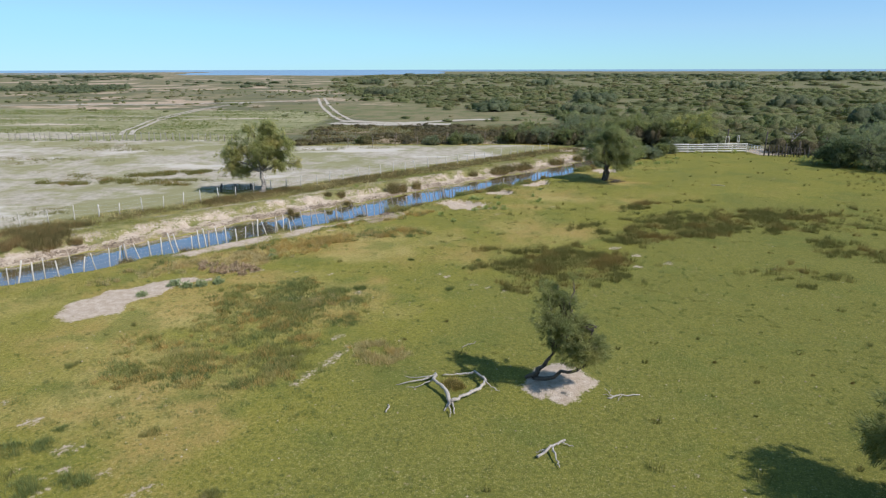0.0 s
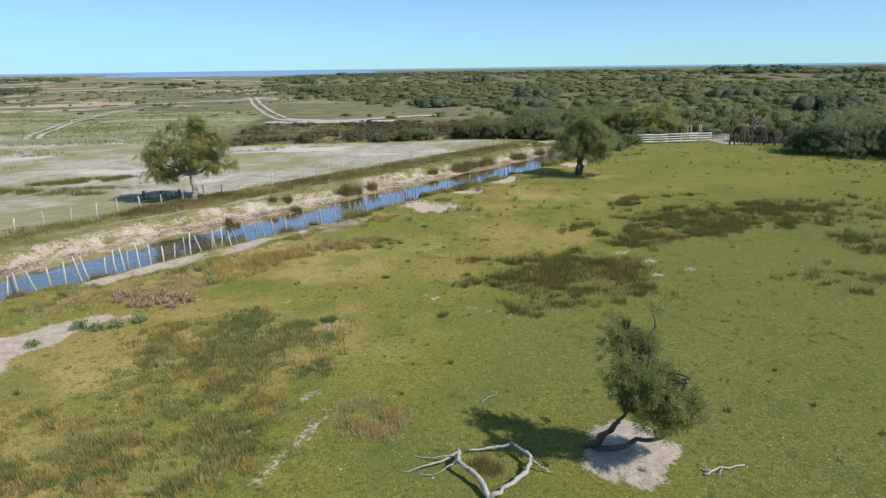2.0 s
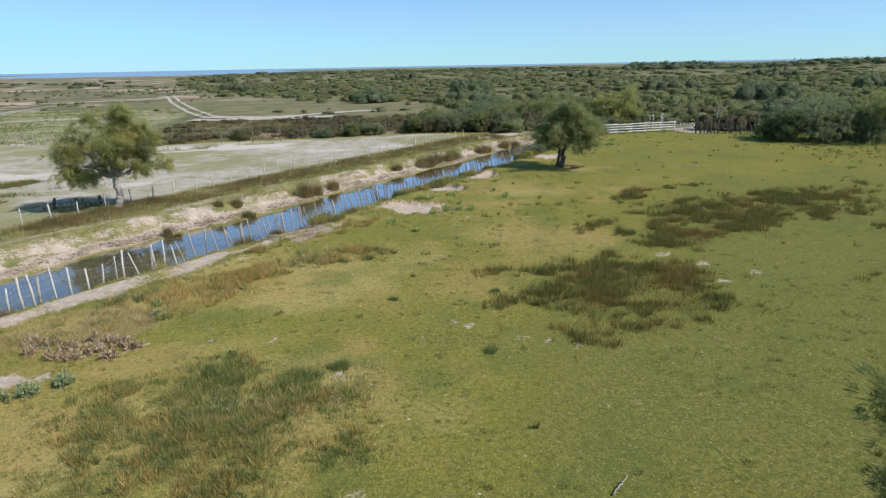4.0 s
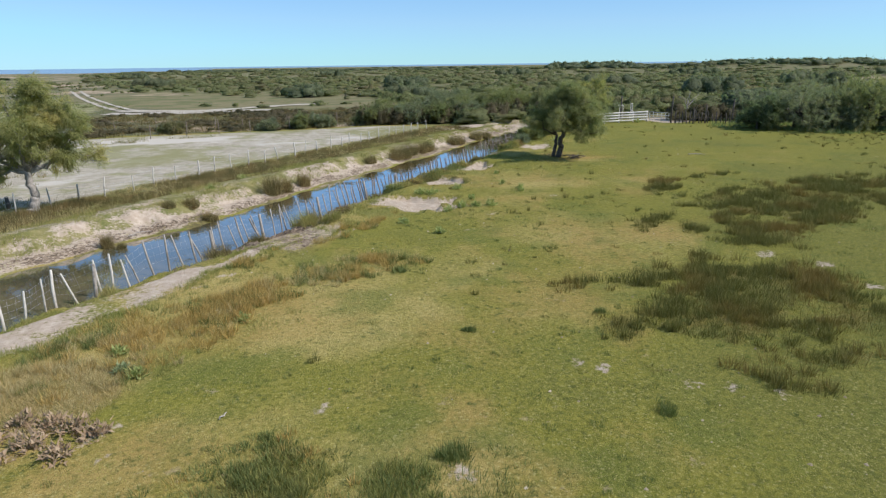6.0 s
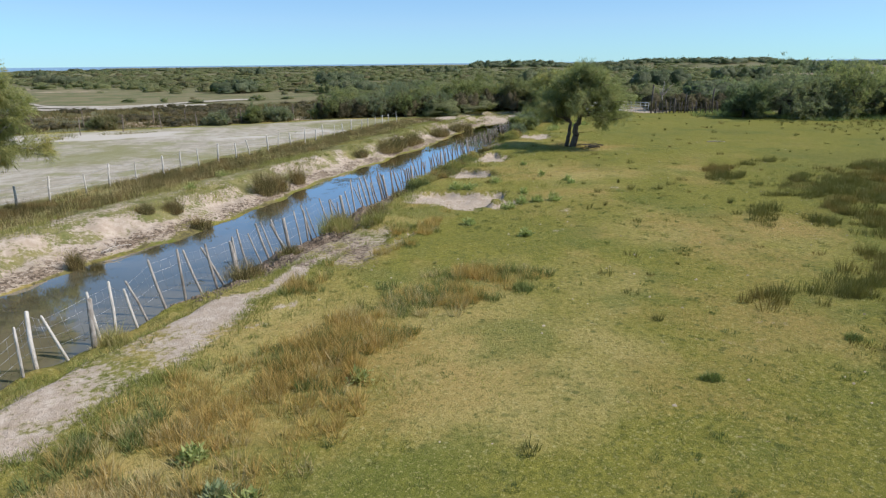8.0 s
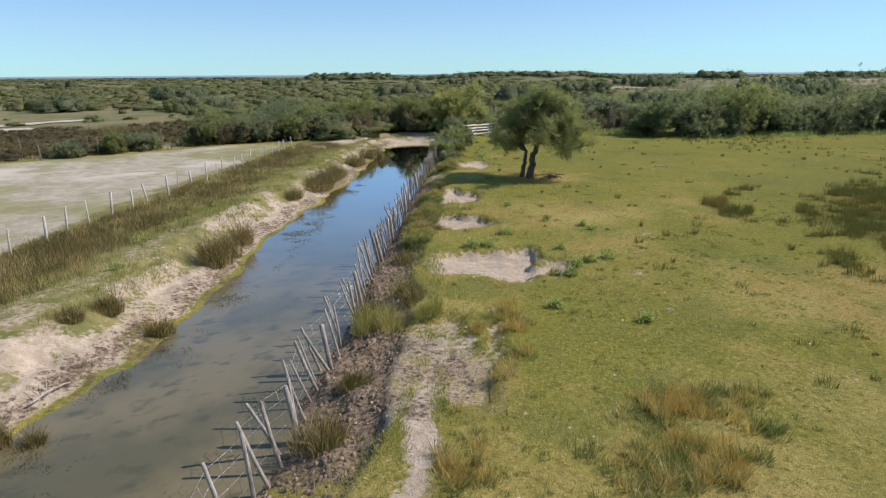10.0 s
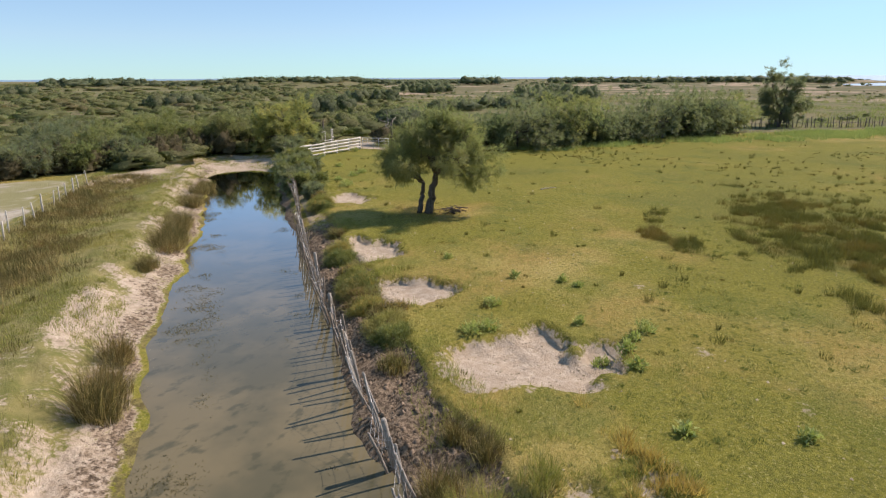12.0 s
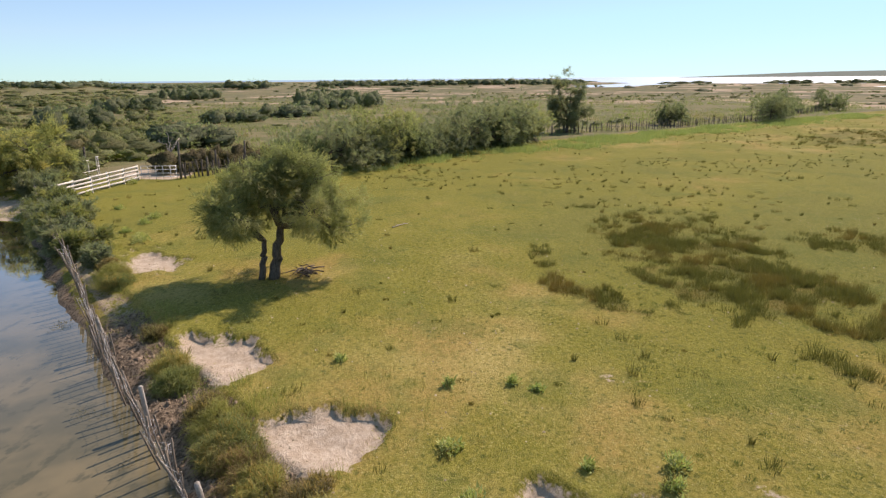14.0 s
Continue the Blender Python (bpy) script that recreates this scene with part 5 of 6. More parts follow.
for a, b in zip(heads, heads[1:]):
    for s in (0.33, 0.67):
        p, q = a @ Vector((0, 0, 0.3)), b @ Vector((0, 0, 0.3))
        p2, q2 = a @ Vector((0, 0, 0.93)), b @ Vector((0, 0, 0.93))
        ties.append(tube([p.lerp(q, s), p2.lerp(q2, s)], [0.003, 0.003], 3))
tagged(part("netting_tie", join(ties), M_WIRE, fence), "", "", "", "stuff")
# stouter posts here and there in it
r = np.random.default_rng(603)
for u in (33.4, 36.9, 42.0, 47.2, 51.3, 27.1, 21.4, 15.5, 57.0, 63.5):
    v = float(np.interp(u, FENCE_U, FENCE_V)) - 0.1
    x, y = xy(u, v)
    ob = part("post", tube([(0, 0, -0.4), (0.02, 0, 0.6), (0.04, 0.02, 1.3), (0.04, 0.02, 1.33)], [0.075, 0.07, 0.068, 0.05], 8), M_STAKE, fence, "stout round post", True)
    ob.matrix_basis = pose(x, y, ground_z(x, y), r.normal(-6, 4), r.normal(-6, 4), 0)

# wire fence of pale stakes on the far bank
r = np.random.default_rng(611)
fence = thing("wire_fence", (0, 0, 0), "line of pale wooden stakes with thin wire on the far bank", "fence")
heads = stake_row(fence, along(xy(-34, 63.4), xy(87.3, 63.3), 1.95, r, 0.12, 0.06), 1.22, 0.055, M_PALESTAKE, 612, 0.05)
part("wire", join([strand(heads, t, 0.02, 0.005) for t in (0.35, 0.62, 0.9)]), M_WIRE, fence)
r = np.random.default_rng(613)
fence = thing("old_fence", (0, 0, 0), "three short dark stakes standing beside the tree", "fence")
stake_row(fence, [(-24.4, 70.4), (-23.0, 71.0), (-21.5, 71.6)], 0.85, 0.1, M_DARKSTAKE, 614, 0.06)
# far stake fence across the pale pasture
r = np.random.default_rng(621)
fence = thing("stake_fence", (0, 0, 0), "distant fence of thin grey stakes across the pale pasture", "fence")
heads = stake_row(fence, along((-150, 121), (-84, 123.5), 1.5, r) + along((-82, 123.6), (-38, 120.4), 1.2, r), 1.5, 0.07, M_STAKE, 622, 0.07)
part("wire", strand(heads, 0.85, 0.02, 0.01), M_WIRE, fence)
fence = thing("wire_fence", (0, 0, 0), "sparse line of stakes in the dark heath", "fence")
stake_row(fence, along((-36, 121), (16, 119), 5.0, r) + along((-16, 110.5), (8, 117), 4.0, r), 1.7, 0.05, M_BROWNSTAKE, 623, 0.05)
# long palisade at the end of the pasture
r = np.random.default_rng(631)
fence = thing("palisade_fence", (0, 0, 0), "long uneven palisade of dark wooden stakes", "fence")
spots = along((47.6, 96.2), (52.4, 94.0), 0.42, r, 0.3, 0.1) + along((52.6, 93.9), (57.0, 90.6), 0.45, r, 0.3, 0.1) + along((58, 90), (98, 63.5), 0.8, r) + along((98, 63), (109.3, 43.5), 0.6, r) + along((109.6, 43), (132, 19.7), 0.62, r) + along((132.5, 19.2), (170, -8), 0.9, r)
heads = stake_row(fence, spots[:295], 1.5, 0.06, M_DARKSTAKE, 632, 0.06)
part("rail", join([strand(heads, 0.5, 0.0, 0.03)]), M_DARKSTAKE, fence)
for x, y, h in [(47.3, 96.3, 3.5), (51.6, 94.9, 2.3), (49.6, 94.8, 1.9), (54.2, 93.0, 3.0), (57.2, 91.4, 2.6), (45.2, 104.5, 3.2)]:
    ob = part("post", tube([(0, 0, -0.4), (0.03, 0, h * 0.6), (0, 0.02, h), (0, 0.02, h + 0.03)], [0.11, 0.1, 0.09, 0.05], 7), M_DARKSTAKE, fence, "tall dark post", True)
    ob.matrix_basis = pose(x, y, ground_z(x, y), 1.5, -1, 30 * h)


def box(a, b, w, h):
    """A squared timber from a to b."""
    a, b = Vector(a), Vector(b)
    d = (b - a).normalized()
    s = d.cross(Vector((0, 0, 1))).normalized() * w / 2 if abs(d.z) < 0.9 else Vector((w / 2, 0, 0))
    t = s.cross(d).normalized() * h / 2
    bev = 0.88
    vs = []
    for c, k in ((a, bev), (a + d * 0.02, 1), (b - d * 0.02, 1), (b, bev)):
        vs += [c + (s * i + t * j) * k for i, j in ((-1, -1), (1, -1), (1, 1), (-1, 1))]
    fs = [(4 * n + j, 4 * n + (j + 1) % 4, 4 * n + 4 + (j + 1) % 4, 4 * n + 4 + j) for n in range(3) for j in range(4)] + [(3, 2, 1, 0), (12, 13, 14, 15)]
    return np.array([tuple(v) for v in vs]), np.array(fs)


# whitewashed rail fence, corral frames and the tube gate
rails = thing("rail_fence", (0, 0, 0), "whitewashed four-rail timber fence beside the corral gate", "fence")
r = np.random.default_rng(641)
A, B = (35.0, 99.6), (46.4, 100.0)
for k in range(6):
    x, y = A[0] + (B[0] - A[0]) * k / 5, A[1] + (B[1] - A[1]) * k / 5
    part("post", box((x, y + 0.1, ground_z(x, y) - 0.3), (x, y + 0.1, ground_z(x, y) + 1.42), 0.14, 0.14), M_RAIL, rails)
    if k < 5:
        x2, y2 = A[0] + (B[0] - A[0]) * (k + 1) / 5, A[1] + (B[1] - A[1]) * (k + 1) / 5
        for zr in (0.28, 0.62, 0.96, 1.3):
            part("rail", box((x + 0.02, y, ground_z(x, y) + zr + r.normal(0, 0.015)), (x2 - 0.02, y2, ground_z(x2, y2) + zr + r.normal(0, 0.015)), 0.05, 0.17), M_RAIL, rails)
gate = thing("tube_gate", (46.6, 99.9, ground_z(46.6, 99.9)), "galvanised tube field gate closing the sandy corral entrance", "gate")
gd = Vector((47.2, 96.5, 0)) - Vector((46.6, 99.9, 0))
for zr in (0.25, 0.6, 0.95, 1.28):
    part("tube", tube([(0, 0, zr), tuple(gd * 0.5 + Vector((0, 0, zr))), tuple(gd * 0.97 + Vector((0, 0, zr)))], [0.03] * 3, 6), M_GATE, gate)
for s in (0.01, 0.2, 0.4, 0.6, 0.8, 0.96):
    part("bar", tube([tuple(gd * s + Vector((0, 0, 0.02))), tuple(gd * s + Vector((0, 0, 1.3)))], [0.025] * 2, 6), M_GATE, gate)
chute = thing("loading_chute", (44.8, 104.4, ground_z(44.8, 104.4)), "slender white cattle chute frames behind the rail fence", "chute")
for x, h in ((-0.75, 2.0), (0.15, 2.05), (0.75, 2.0), (2.1, 2.15), (2.4, 2.15)):
    part("post", box((x, 0.1 * x, -0.2), (x, 0.1 * x, h), 0.07, 0.07), M_RAIL, chute)
for a, b, zr in ((-0.8, 0.8, 1.95), (-0.8, 0.8, 0.9), (2.05, 2.45, 2.1), (2.05, 2.45, 1.2), (0.75, 2.1, 0.9)):
    part("rail", box((a, 0.1 * a - 0.07, zr), (b, 0.1 * b - 0.07, zr), 0.05, 0.1), M_RAIL, chute)
# bare dead tree behind the palisade
r = np.random.default_rng(651)
snag = thing("dead_tree", (53.5, 101.0, ground_z(53.5, 101)), "bare bleached dead tree behind the palisade", "tree")
part("trunk", bough((0, 0, 0), (0.2, 0, 1.9), 0.14, 0.09, r), M_DRIFT, snag, smooth=True)
for q in [(1.5, -0.6, 3.4), (-1.0, 0.5, 3.2), (0.9, 0.6, 3.8), (-0.3, -0.7, 3.5), (1.9, 0.2, 2.7)]:
    part("limb", bough((0.2, 0, 1.8), q, 0.06, 0.012, r, 0.2, 6, 5), M_DRIFT, snag)


# ---------------------------------------------------------------- scrub, reeds and grass in masses
def ico(n_side=10, n_ring=6):
    """A coarse dome shell used as the dark heart of a bush."""
    vs, fs = [(0, 0, 1)], []
    for i in range(1, n_ring + 1):
        a = i / n_ring * math.pi * 0.62
        for j in range(n_side):
            b = 2 * math.pi * (j + 0.5 * (i % 2)) / n_side
            vs.append((math.sin(a) * math.cos(b), math.sin(a) * math.sin(b), math.cos(a)))
    for j in range(n_side):
        fs.append((0, 1 + j, 1 + (j + 1) % n_side))
    for i in range(n_ring - 1):
        for j in range(n_side):
            p, q = 1 + i * n_side + j, 1 + i * n_side + (j + 1) % n_side
            fs += [(p, p + n_side, q), (q, p + n_side, q + n_side)]
    return np.array(vs), np.array(fs)


DOMES = {False: ico(9, 5), True: ico(7, 4)}


def bushes(xs, ys, rad, tall, k, leaf, wide, seed, coarse=False):
    """Many low bushes: a lumpy heart each, and leaf sprays all over it."""
    r = np.random.default_rng(seed)
    DOME_V, DOME_F = DOMES[coarse]
    n = len(xs)
    zs = height(xs, ys)
    c = np.stack([xs, ys, zs + tall * 0.32], 1)
    ph = np.arange(n)[:, None] * 1.7
    knob = 0.3 + 0.85 * vnoise(DOME_V[None, :, 0] * 2.6 + ph, DOME_V[None, :, 1] * 2.6 + DOME_V[None, :, 2] * 2.8, 83) + r.uniform(-0.12, 0.12, (n, len(DOME_V)))
    core = DOME_V[None] * knob[:, :, None] * np.stack([rad, rad, tall * 0.62], 1)[:, None] + c[:, None]
    f = DOME_F[None] + (np.arange(n) * len(DOME_V))[:, None, None]
    d = r.normal(0, 1, (n, k, 3))
    d[:, :, 2] = np.abs(d[:, :, 2]) - 0.25
    d /= np.linalg.norm(d, axis=2)[:, :, None]
    lump = (0.36 + 0.95 * vnoise(d[:, :, 0] * 2.6 + ph, d[:, :, 1] * 2.6 + d[:, :, 2] * 2.8, 83)) * r.uniform(0.85, 1.15, (n, k))
    p = c[:, None] + d * np.stack([rad, rad, tall * 0.66], 1)[:, None] * lump[:, :, None]
    lv, lf = sprays(p.reshape(-1, 3), d.reshape(-1, 3) + np.array([0, 0, 0.15]), 1, leaf, wide, r, 0.0, 1.0)
    return join([(core.reshape(-1, 3), f.reshape(-1, 3)), (lv, lf)])


def scatter(n, box_, dens, seed):
    r = np.random.default_rng(seed)
    x, y = r.uniform(box_[0], box_[1], n), r.uniform(box_[2], box_[3], n)
    keep = r.random(n) < dens(x, y)
    return x[keep], y[keep]


def open_heath(x, y):
    """Where bushes stand singly."""
    u, v = uv(x, y)
    a = step(150, 330, np.hypot(x, y)) * step(0.5, 0.62, fbm(x, y, 60, 92)) * 0.8
    b = step(110, 116, u) * step(0.46, 0.6, fbm(x, y, 40, 93)) * (1 - 0.6 * step(150, 260, x))
    return np.maximum(a, b) * (1 - step(0.2, 0.6, green_scrub(x, y))) * step(66, 72, np.maximum(v, (u - 104) * 12 + 66)) * (1 - step(-40, -30, -y + 0 * x) * (x < -15) * (y < 250))


def far_dist(x, y):
    return np.hypot(x + 5, y - 40)


x, y = scatter(8000, (0, 230, 100, 260), lambda x, y: green_scrub(x, y) * (far_dist(x, y) < 150), 701)
rr = np.random.default_rng(702)
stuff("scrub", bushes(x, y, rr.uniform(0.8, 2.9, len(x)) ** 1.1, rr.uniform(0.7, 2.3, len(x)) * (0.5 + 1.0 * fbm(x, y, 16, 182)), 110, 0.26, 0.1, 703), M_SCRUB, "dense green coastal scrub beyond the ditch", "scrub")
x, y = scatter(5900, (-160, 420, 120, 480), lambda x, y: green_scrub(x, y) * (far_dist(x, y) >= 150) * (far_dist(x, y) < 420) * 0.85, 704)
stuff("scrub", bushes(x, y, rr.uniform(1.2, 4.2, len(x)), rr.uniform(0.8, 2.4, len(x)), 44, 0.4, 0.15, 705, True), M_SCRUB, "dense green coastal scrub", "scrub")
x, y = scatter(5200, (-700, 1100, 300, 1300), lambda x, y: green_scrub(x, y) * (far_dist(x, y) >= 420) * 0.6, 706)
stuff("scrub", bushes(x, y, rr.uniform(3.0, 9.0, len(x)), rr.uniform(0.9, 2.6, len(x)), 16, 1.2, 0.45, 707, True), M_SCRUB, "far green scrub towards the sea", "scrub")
# dark heath beside the pale pasture
def heath_band(x, y):
    return step(113.5, 117, y + np.clip(-x - 8, 0, 30) * 0.15) * step(-30, -24, x) * (1 - step(14, 30, x - (y - 115) * 0.4)) * (1 - step(144, 156, y))


x, y = scatter(1900, (-32, 34, 113, 156), lambda x, y: heath_band(x, y) * step(0.42, 0.58, fbm(x, y, 9, 94)), 711)
stuff("heath", bushes(x, y, rr.uniform(0.4, 1.2, len(x)), rr.uniform(0.25, 0.75, len(x)), 40, 0.15, 0.045, 712, True), M_HEATH, "low brown-olive glasswort heath", "heath")
x, y = scatter(11000, (-32, 34, 113, 156), lambda x, y: heath_band(x, y) * (0.3 + 0.7 * step(0.35, 0.5, fbm(x, y, 5, 109))), 719)
q = np.stack([x, y, height(x, y)], 1)
stuff("heath_grass", blades(q, 7, rr.uniform(0.3, 0.75, len(q)), 0.3, 0.02, 0.5, rr), M_CLUMP, "brown sedge between the heath shrubs", "grass")
for i, (bx, by, bh, br) in enumerate([(-2.5, 114.8, 1.2, 1.3), (2.0, 115.8, 1.7, 1.8), (5.0, 116.2, 1.5, 1.6), (12.5, 117, 2.2, 2.2), (17, 116.0, 3.0, 2.4), (21.5, 114.8, 3.2, 2.6), (25.5, 113.6, 3.2, 2.6), (-14, 116, 1.3, 1.3)]):
    shrub("heath_shrub", (bx, by), bh, br, M_SCRUB if i % 2 else M_OLIVE, "dense dark green shrub at the heath's edge", 270 + i, 420, 26, 0.34, 0.035, group="shrubs at the heath's edge")
t = rr.random(150)
x = np.interp(t, [0, 0.3, 0.55, 0.8, 1], [12, 21.5, 27, 34, 40]) + rr.normal(0, 0.8, 150)
y = np.interp(t, [0, 0.3, 0.55, 0.8, 1], [116.5, 115.5, 114.5, 112.5, 111.5]) + rr.normal(0, 0.9, 150)
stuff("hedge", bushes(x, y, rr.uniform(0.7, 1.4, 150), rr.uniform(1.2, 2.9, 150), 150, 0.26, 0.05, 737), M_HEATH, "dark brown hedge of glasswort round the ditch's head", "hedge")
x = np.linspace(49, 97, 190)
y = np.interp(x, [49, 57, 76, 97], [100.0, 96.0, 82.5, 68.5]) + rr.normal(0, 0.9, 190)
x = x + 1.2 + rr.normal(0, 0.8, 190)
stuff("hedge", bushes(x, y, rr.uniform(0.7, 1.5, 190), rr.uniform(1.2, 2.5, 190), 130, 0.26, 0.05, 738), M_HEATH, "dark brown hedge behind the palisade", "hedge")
for i, (bx, by, bh, br) in enumerate([(28.0, 119.5, 4.2, 3.0), (33.5, 118.5, 4.6, 3.2), (22.5, 121.5, 3.8, 3.2), (17.0, 124.0, 3.6, 3.0), (36.5, 116.0, 3.4, 2.4), (27.0, 127.0, 4.4, 3.6), (38.0, 124.0, 4.6, 3.6)]):
    shrub("tamarisk_shrub", (bx, by), bh, br, (M_TAMARISK, M_TAM_GREEN, M_OLIVE)[i % 3], "wispy green tamarisk behind the dark hedge", 740 + i, 520, 28, 0.36, 0.03, group="tamarisks behind the dark hedge")
x, y = scatter(10000, (-420, 520, -160, 620), lambda x, y: open_heath(x, y) * (far_dist(x, y) < 420), 713)
stuff("scattered_bushes", bushes(x, y, rr.uniform(0.4, 1.7, len(x)), rr.uniform(0.3, 1.1, len(x)), 24, 0.3, 0.1, 714, True), M_SCRUB, "bushes scattered over the open marsh", "bushes")
x, y = scatter(11000, (-1300, 1700, -900, 1700), lambda x, y: open_heath(x, y) * (far_dist(x, y) >= 420) * (far_dist(x, y) < 1600) * 0.8, 715)
az = np.degrees(np.arctan2(x, y - 50))
k = (height(x, y) > -1.6) & ~((az > -25) & (az < -3) & (far_dist(x, y) > 750))
x, y = x[k], y[k]
stuff("scattered_bushes", bushes(x, y, rr.uniform(2, 7, len(x)), rr.uniform(0.9, 2.8, len(x)), 8, 1.2, 0.45, 716, True), M_WOOD, "far low scrub on the marsh", "bushes")
x, y = scatter(36000, (50, 300, -40, 190), lambda x, y: step(107, 111, uv(x, y)[0]) * (1 - step(0.3, 0.6, green_scrub(x, y))) * (1 - 0.75 * step(130, 260, x)) * step(0.36, 0.52, fbm(x, y, 14, 135)), 720)
q = np.stack([x, y, height(x, y)], 1)
stuff("marsh_grass", blades(q, 5, rr.uniform(0.4, 0.9, len(q)), 0.5, 0.05, 0.5, rr), M_SCRUB, "olive sedge and glasswort on the open marsh", "grass")
# darker clumps of trees among the scrub: x, y, radius of the clump, height
groves = [(99, 148, 7, 7), (78, 112, 5, 4.5), (207, 132, 16, 7.5), (190, 128, 9, 6), (226, 138, 12, 7), (305, 242, 16, 8), (285, 226, 10, 6), (151, 126, 6, 4.5), (130, 131, 6, 4), (173, 186, 9, 6), (15, 205, 4, 5), (-30, 330, 7, 6), (60, 260, 8, 6), (120, 220, 9, 6), (40, 190, 6, 4.5),
          (-250, 415, 24, 5), (-224, 436, 18, 4.5), (-210, 380, 14, 3), (-60, 560, 10, 7), (80, 520, 9, 7), (180, 420, 12, 7), (250, 330, 14, 7)]
gx, gy, gr, gh = [], [], [], []
for cx, cy, cr, ch in groves:
    m = int(10 + cr * 2.2)
    a, q = rr.uniform(0, 6.28, m), cr * np.sqrt(rr.random(m))
    gx += list(cx + q * np.cos(a)); gy += list(cy + q * np.sin(a)); gr += list(rr.uniform(2, 3.6, m)); gh += list(0.78 * ch * rr.uniform(0.55, 1.1, m))
stuff("far_trees", bushes(np.array(gx), np.array(gy), np.array(gr), np.array(gh), 74, 0.42, 0.17, 717, True), M_WOOD, "dark clumps of trees in the scrub", "trees")


def wood(n, az0, az1, d0, d1, tall, seed, rad=(5, 10)):
    r = np.random.default_rng(seed)
    az, d = np.radians(r.uniform(az0, az1, n)), r.uniform(d0, d1, n)
    x, y = d * np.sin(az), 50 + d * np.cos(az)
    keep = height(x, y) > -1.8
    return x[keep], y[keep], r.uniform(*rad, keep.sum()), tall * r.uniform(0.55, 1.1, keep.sum())


sets = [wood(420, 29, 56, 640, 900, 5.5, 721), wood(60, 62.3, 65.6, 680, 740, 9, 722), wood(240, 56, 63, 800, 1000, 5, 723), wood(460, 70, 93, 820, 1000, 8, 724), wood(90, 29, 36, 700, 900, 8, 736), wood(34, 97.5, 103, 880, 950, 4, 725), wood(22, 107, 110, 880, 940, 5, 729), wood(34, 112, 118, 880, 940, 5, 730), wood(80, -45, -24, 900, 1300, 4.5, 726, (6, 14)), wood(140, -3, 25, 900, 1300, 4.5, 732, (6, 14))]
x, y, a, b = [np.concatenate(q) for q in zip(*sets)]
stuff("far_woods", bushes(x, y, a, b, 16, 1.4, 0.5, 728, True), M_WOOD, "dark pine woods along the horizon", "woods")
# distant coast
r = np.random.default_rng(731)
hv, hf = [], []
azs = np.radians(np.linspace(97, 150, 90))
top = -2 + 40 * step(0, 30, np.arange(90)) * (0.6 + 0.5 * vnoise(np.arange(90) / 11, np.zeros(90), 95))
for i, a in enumerate(azs):
    for d, z in ((3700, -2), (3900, top[i]), (4300, top[i] * 1.1), (4500, 0)):
        hv.append((d * math.sin(a), d * math.cos(a), z))
for i in range(89):
    for j in range(3):
        hf.append((4 * i + j, 4 * i + j + 1, 4 * i + j + 5, 4 * i + j + 4))
tagged(new("hills", raw_mesh("hills", hv, hf, M_HILL, True)), "low wooded coast across the bay", "hills", "", "structure")


# grasses
def strewn(n, box_, dens, seed):
    x, y = scatter(n, box_, dens, seed)
    return np.stack([x, y, height(x, y)], 1)


def strewn_uv(n, span, dens, seed):
    """Points in a stretch u0, u1, v0, v1 of the ditch's own grid."""
    r = np.random.default_rng(seed)
    u, v = r.uniform(span[0], span[1], n), r.uniform(span[2], span[3], n)
    x, y = xy(u, v)
    keep = r.random(n) < dens(u, v, x, y)
    x, y = x[keep], y[keep]
    return np.stack([x, y, height(x, y)], 1)


def pasture(x, y):
    u, v = uv(x, y)
    return (v < 45.8) & (u < 101)


r = np.random.default_rng(801)
p = strewn(3500, (50, 135, -30, 50), lambda x, y: rush_bed(x, y) * (uv(x, y)[0] < 96), 835)
stuff("rushes", blades(p, 30, r.uniform(0.25, 0.7, len(p)), r.uniform(0.2, 0.6, len(p)), 0.025, 0.5, r, False, 0.4), M_RUSH, "dark rush bed at the far end of the pasture", "rushes")
p = strewn(52000, (-5, 45, 28, 72), lambda x, y: rush_bed(x, y) * 0.9, 802)
stuff("rushes", blades(p, 9, r.uniform(0.1, 0.3, len(p)), 0.3, 0.0085, 0.6, r), M_RUSH, "thin olive rushes between the clumps of the beds", "rushes")
p = strewn(36000, (-5, 45, 28, 72), lambda x, y: np.clip(1.6 * rush_bed(x, y), 0, 1) * (0.1 + 0.9 * step(0.4, 0.55, fbm(x, y, 1.0, 161))), 829)
stuff("rushes", blades(p, 46, r.uniform(0.2, 0.6, len(p)), r.uniform(0.12, 0.34, len(p)), 0.0085, 0.55, r, False, 0.4), M_RUSH, "beds of dark olive rush clumps in the pasture", "rushes")
